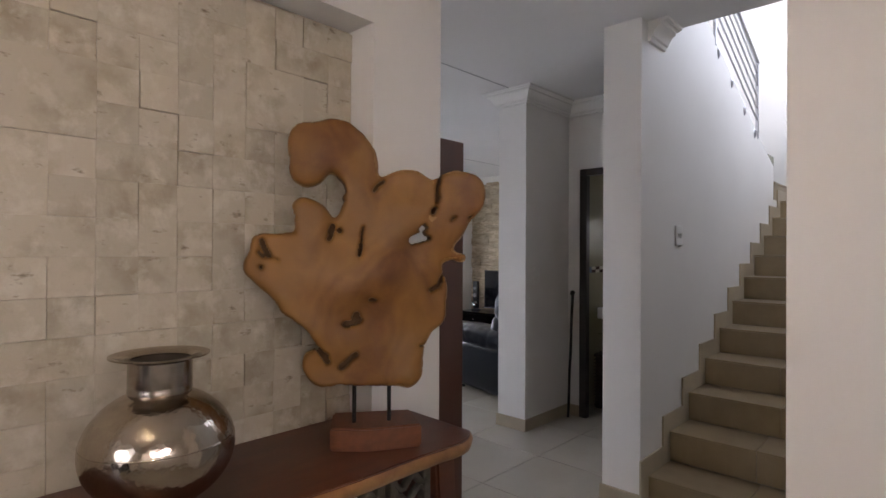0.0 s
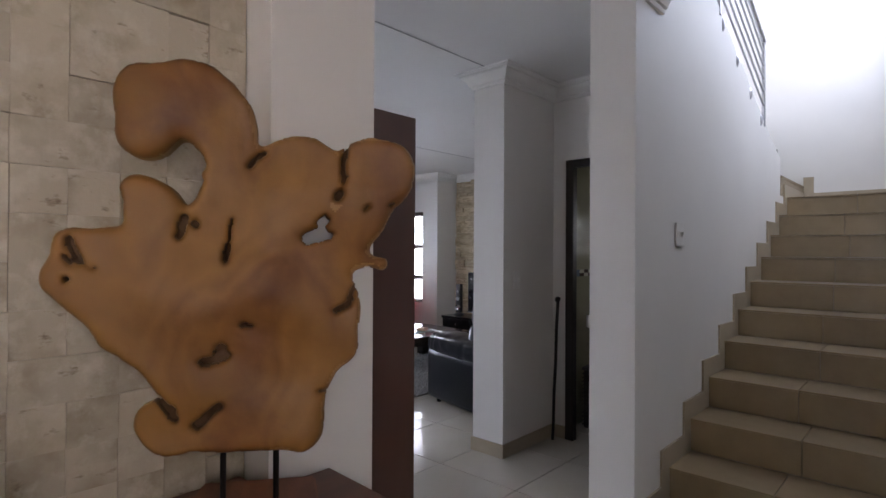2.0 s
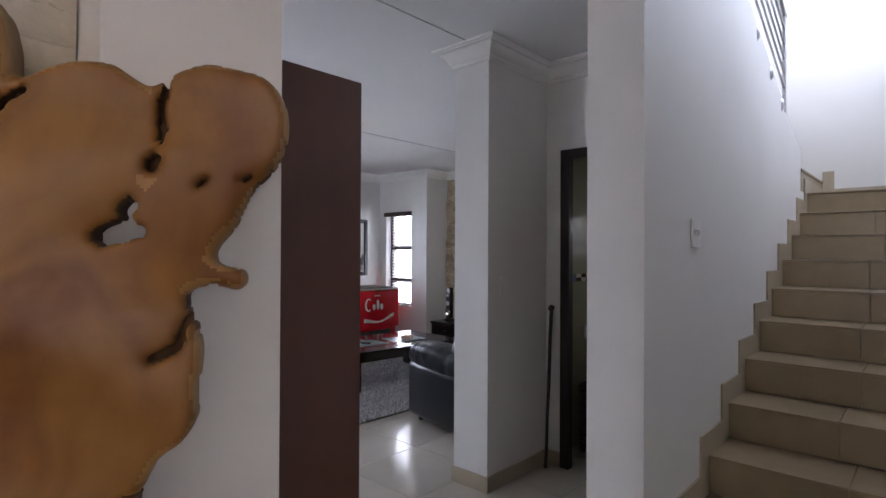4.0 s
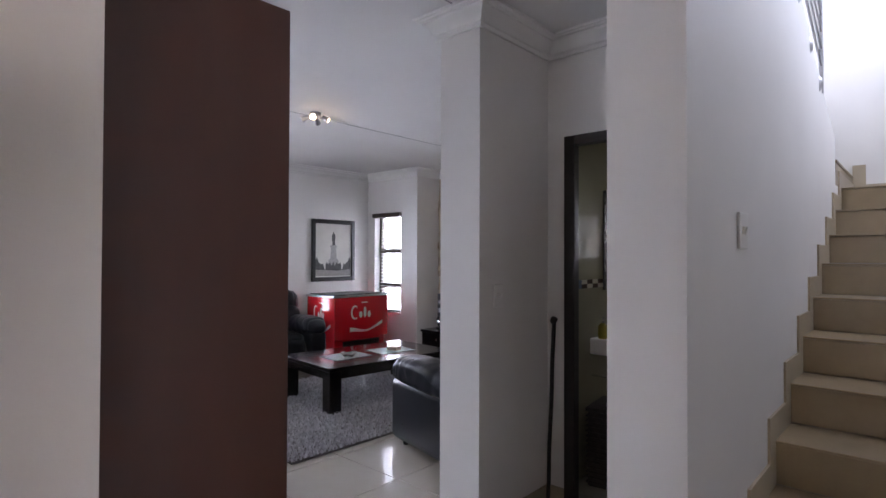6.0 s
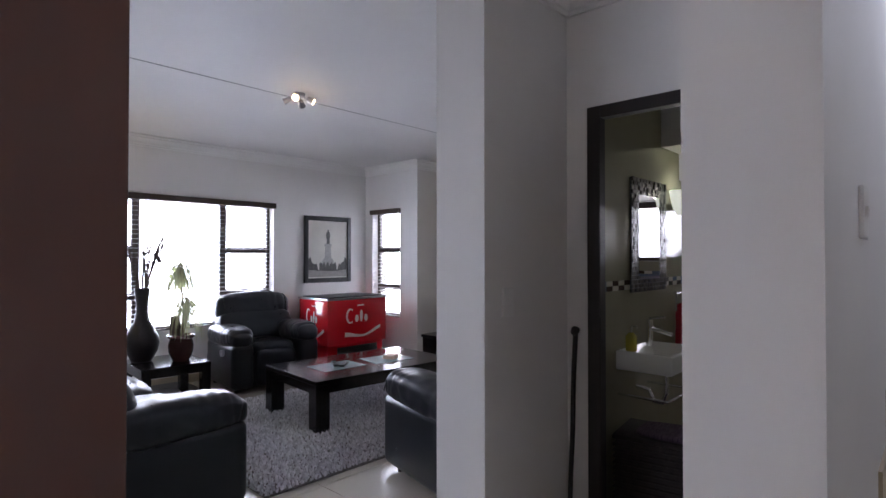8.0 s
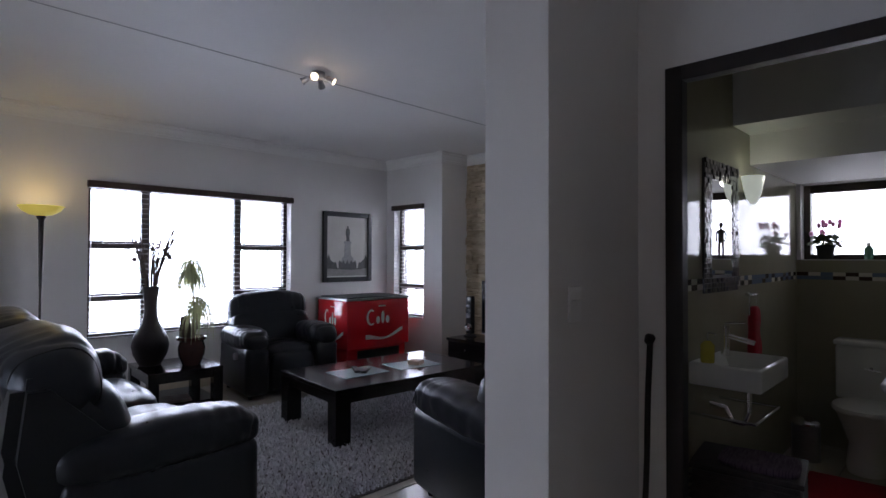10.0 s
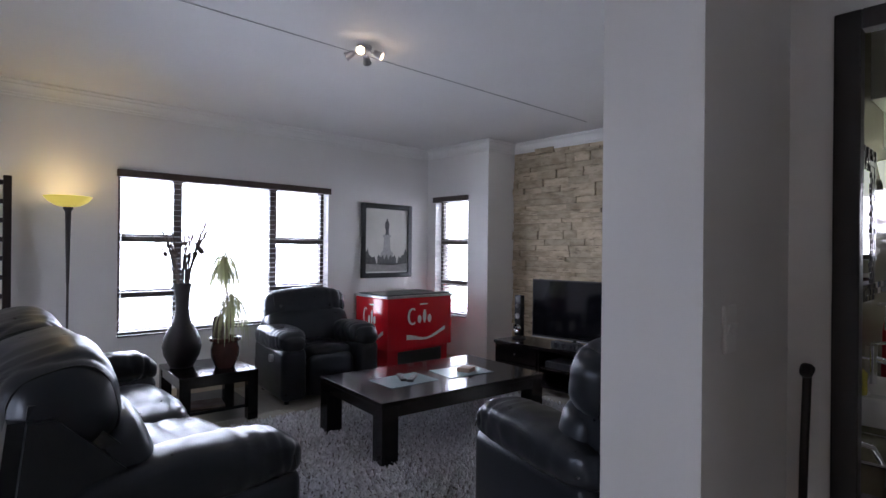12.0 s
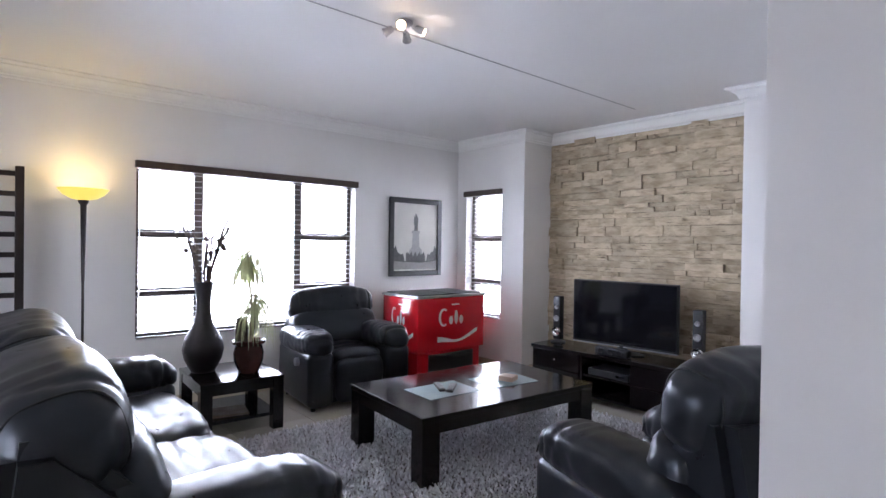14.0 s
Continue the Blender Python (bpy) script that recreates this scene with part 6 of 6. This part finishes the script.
lathe(bm, [(0.0, 0.0), (0.024, 0.0), (0.027, 0.008), (0.027, 0.075), (0.012, 0.095), (0.0, 0.095)], 18)
part("bottle", bm, surface("green_lotion", (0.18, 0.42, 0.30), 0.15, second=(0.14, 0.36, 0.26), scale=20), lotion, smooth=50)
bm = B()
rod(bm, (0, 0, 0.094), (0, 0, 0.118), 0.012, sides=14)
part("cap", bm, WHITEPLASTIC, lotion, smooth=40)

# ---- pieces of floor, stairs and stone walls ----
bm = B()
box(bm, -0.297, -0.297, -0.008, 0.297, 0.297, 0.0, 0.0015, 1)
tile_mesh = mesh_of("floor_tile", bm, FLOORTILE)
for i in range(-9, 6):
    for j in range(-9, 9):
        x, y = -1.45 + 0.3 + 0.6 * i, 2.76 + 0.3 + 0.6 * j
        if -6.9 < x < 2.0 and -2.4 < y < 7.7 and (x > -1.5 or y > -0.4) and not (-0.3 < x < 0.3 and y > 3.5):
            piece("floor_tile", tile_mesh, floor, (x, y, 0.0))

rng = random.Random(5)
treads = {}
for k in range(11):
    z = RISE * (k + 1)
    cut = {0: -0.12, 1: -0.16}.get(k % 2) + 0.012 * (k % 3)
    for a, b in ((-0.604, cut - 0.0015), (cut + 0.0015, 0.367)):
        w = round(b - a, 3)
        depth = RUN if k < 10 else 0.62
        key = (w, depth)
        if key not in treads:
            bm = B()
            box(bm, -w / 2, -0.008, -0.010, w / 2, depth - 0.003, 0.0, 0.0025, 1)
            tm = mesh_of("tread_tile", bm, STAIRTILE)
            bm = B()
            box(bm, -w / 2, -0.004, 0.002, w / 2, 0.010, RISE - 0.012, 0.0015, 1)
            treads[key] = (tm, mesh_of("riser_tile", bm, STAIRTILE))
        tm, rm = treads[key]
        piece("tread_tile", tm, stairs, ((a + b) / 2, FIRST + RUN * k, z))
        piece("riser_tile", rm, stairs, ((a + b) / 2, FIRST + RUN * k + 0.004, z - RISE))

# travertine: a module of 0.104 m, pieces one or two modules wide and one or two high
M = 0.104
shapes = {}
taken = set()
cols, rows = 21, 21
for r in range(rows):
    for c in range(cols):
        if (r, c) in taken:
            continue
        w = rng.choice((1, 1, 1, 1, 2))
        h = rng.choice((1, 1, 1, 1, 1, 1, 1, 2))
        if c + w > cols or (r, c + w - 1) in taken:
            w = 1
        if r + h > rows or any((r + 1, c + q) in taken for q in range(w)):
            h = 1
        for a in range(h):
            for q in range(w):
                taken.add((r + a, c + q))
        proud = rng.choice((0.0, 0.001, 0.001, 0.002, 0.003, 0.008))
        gap = rng.choice((0.00015, 0.00015, 0.00015, 0.00015, 0.0009))
        key = (w, h, gap, rng.randrange(3))
        if key not in shapes:
            bm = B()
            box(bm, 0, gap, gap, 0.022, w * M - gap, h * M - gap, 0.0005, 1)
            for v in bm.verts:
                v.co += Vector((rng.uniform(-0.002, 0.002), rng.uniform(-0.0003, 0.0003), rng.uniform(-0.0003, 0.0003)))
            shapes[key] = mesh_of("stone_tile", bm, TRAVERTINE)
        piece("stone_tile", shapes[key], niche_wall, (-1.068 + proud, 1.464 - (c + w) * M, 2.205 - (r + h) * M))

# ledge stone: courses of long thin stones
z = 0.0
while z < CEIL - 0.09:
    h = rng.choice((0.04, 0.05, 0.06, 0.07, 0.085, 0.1))
    h = min(h, CEIL - 0.085 - z)
    x = -5.55 + rng.uniform(-0.15, 0.0)
    while x < -3.33:
        w = rng.choice((0.12, 0.19, 0.26, 0.34, 0.44, 0.58))
        a, b = max(x, -5.549), min(x + w, -3.332)
        if b - a > 0.03:
            deep = rng.choice((0.010, 0.016, 0.022, 0.030, 0.040))
            bm = B()
            box(bm, -(b - a) / 2 + 0.001, -deep, 0.0015, (b - a) / 2 - 0.001, 0.012, h - 0.0015)
            bmesh.ops.subdivide_edges(bm, edges=[e for e in bm.edges if abs(e.verts[0].co.x - e.verts[1].co.x) > 0.02], cuts=3, use_grid_fill=True)
            for v in bm.verts:
                if v.co.y < 0:
                    v.co.y += rng.uniform(-0.006, 0.006)
                    v.co.z += rng.uniform(-0.0025, 0.0025)
            me = mesh_of("ledge_stone", bm, LEDGE)
            piece("ledge_stone", me, stone_wall, ((a + b) / 2, 7.512, z))
        x += w
    z += h
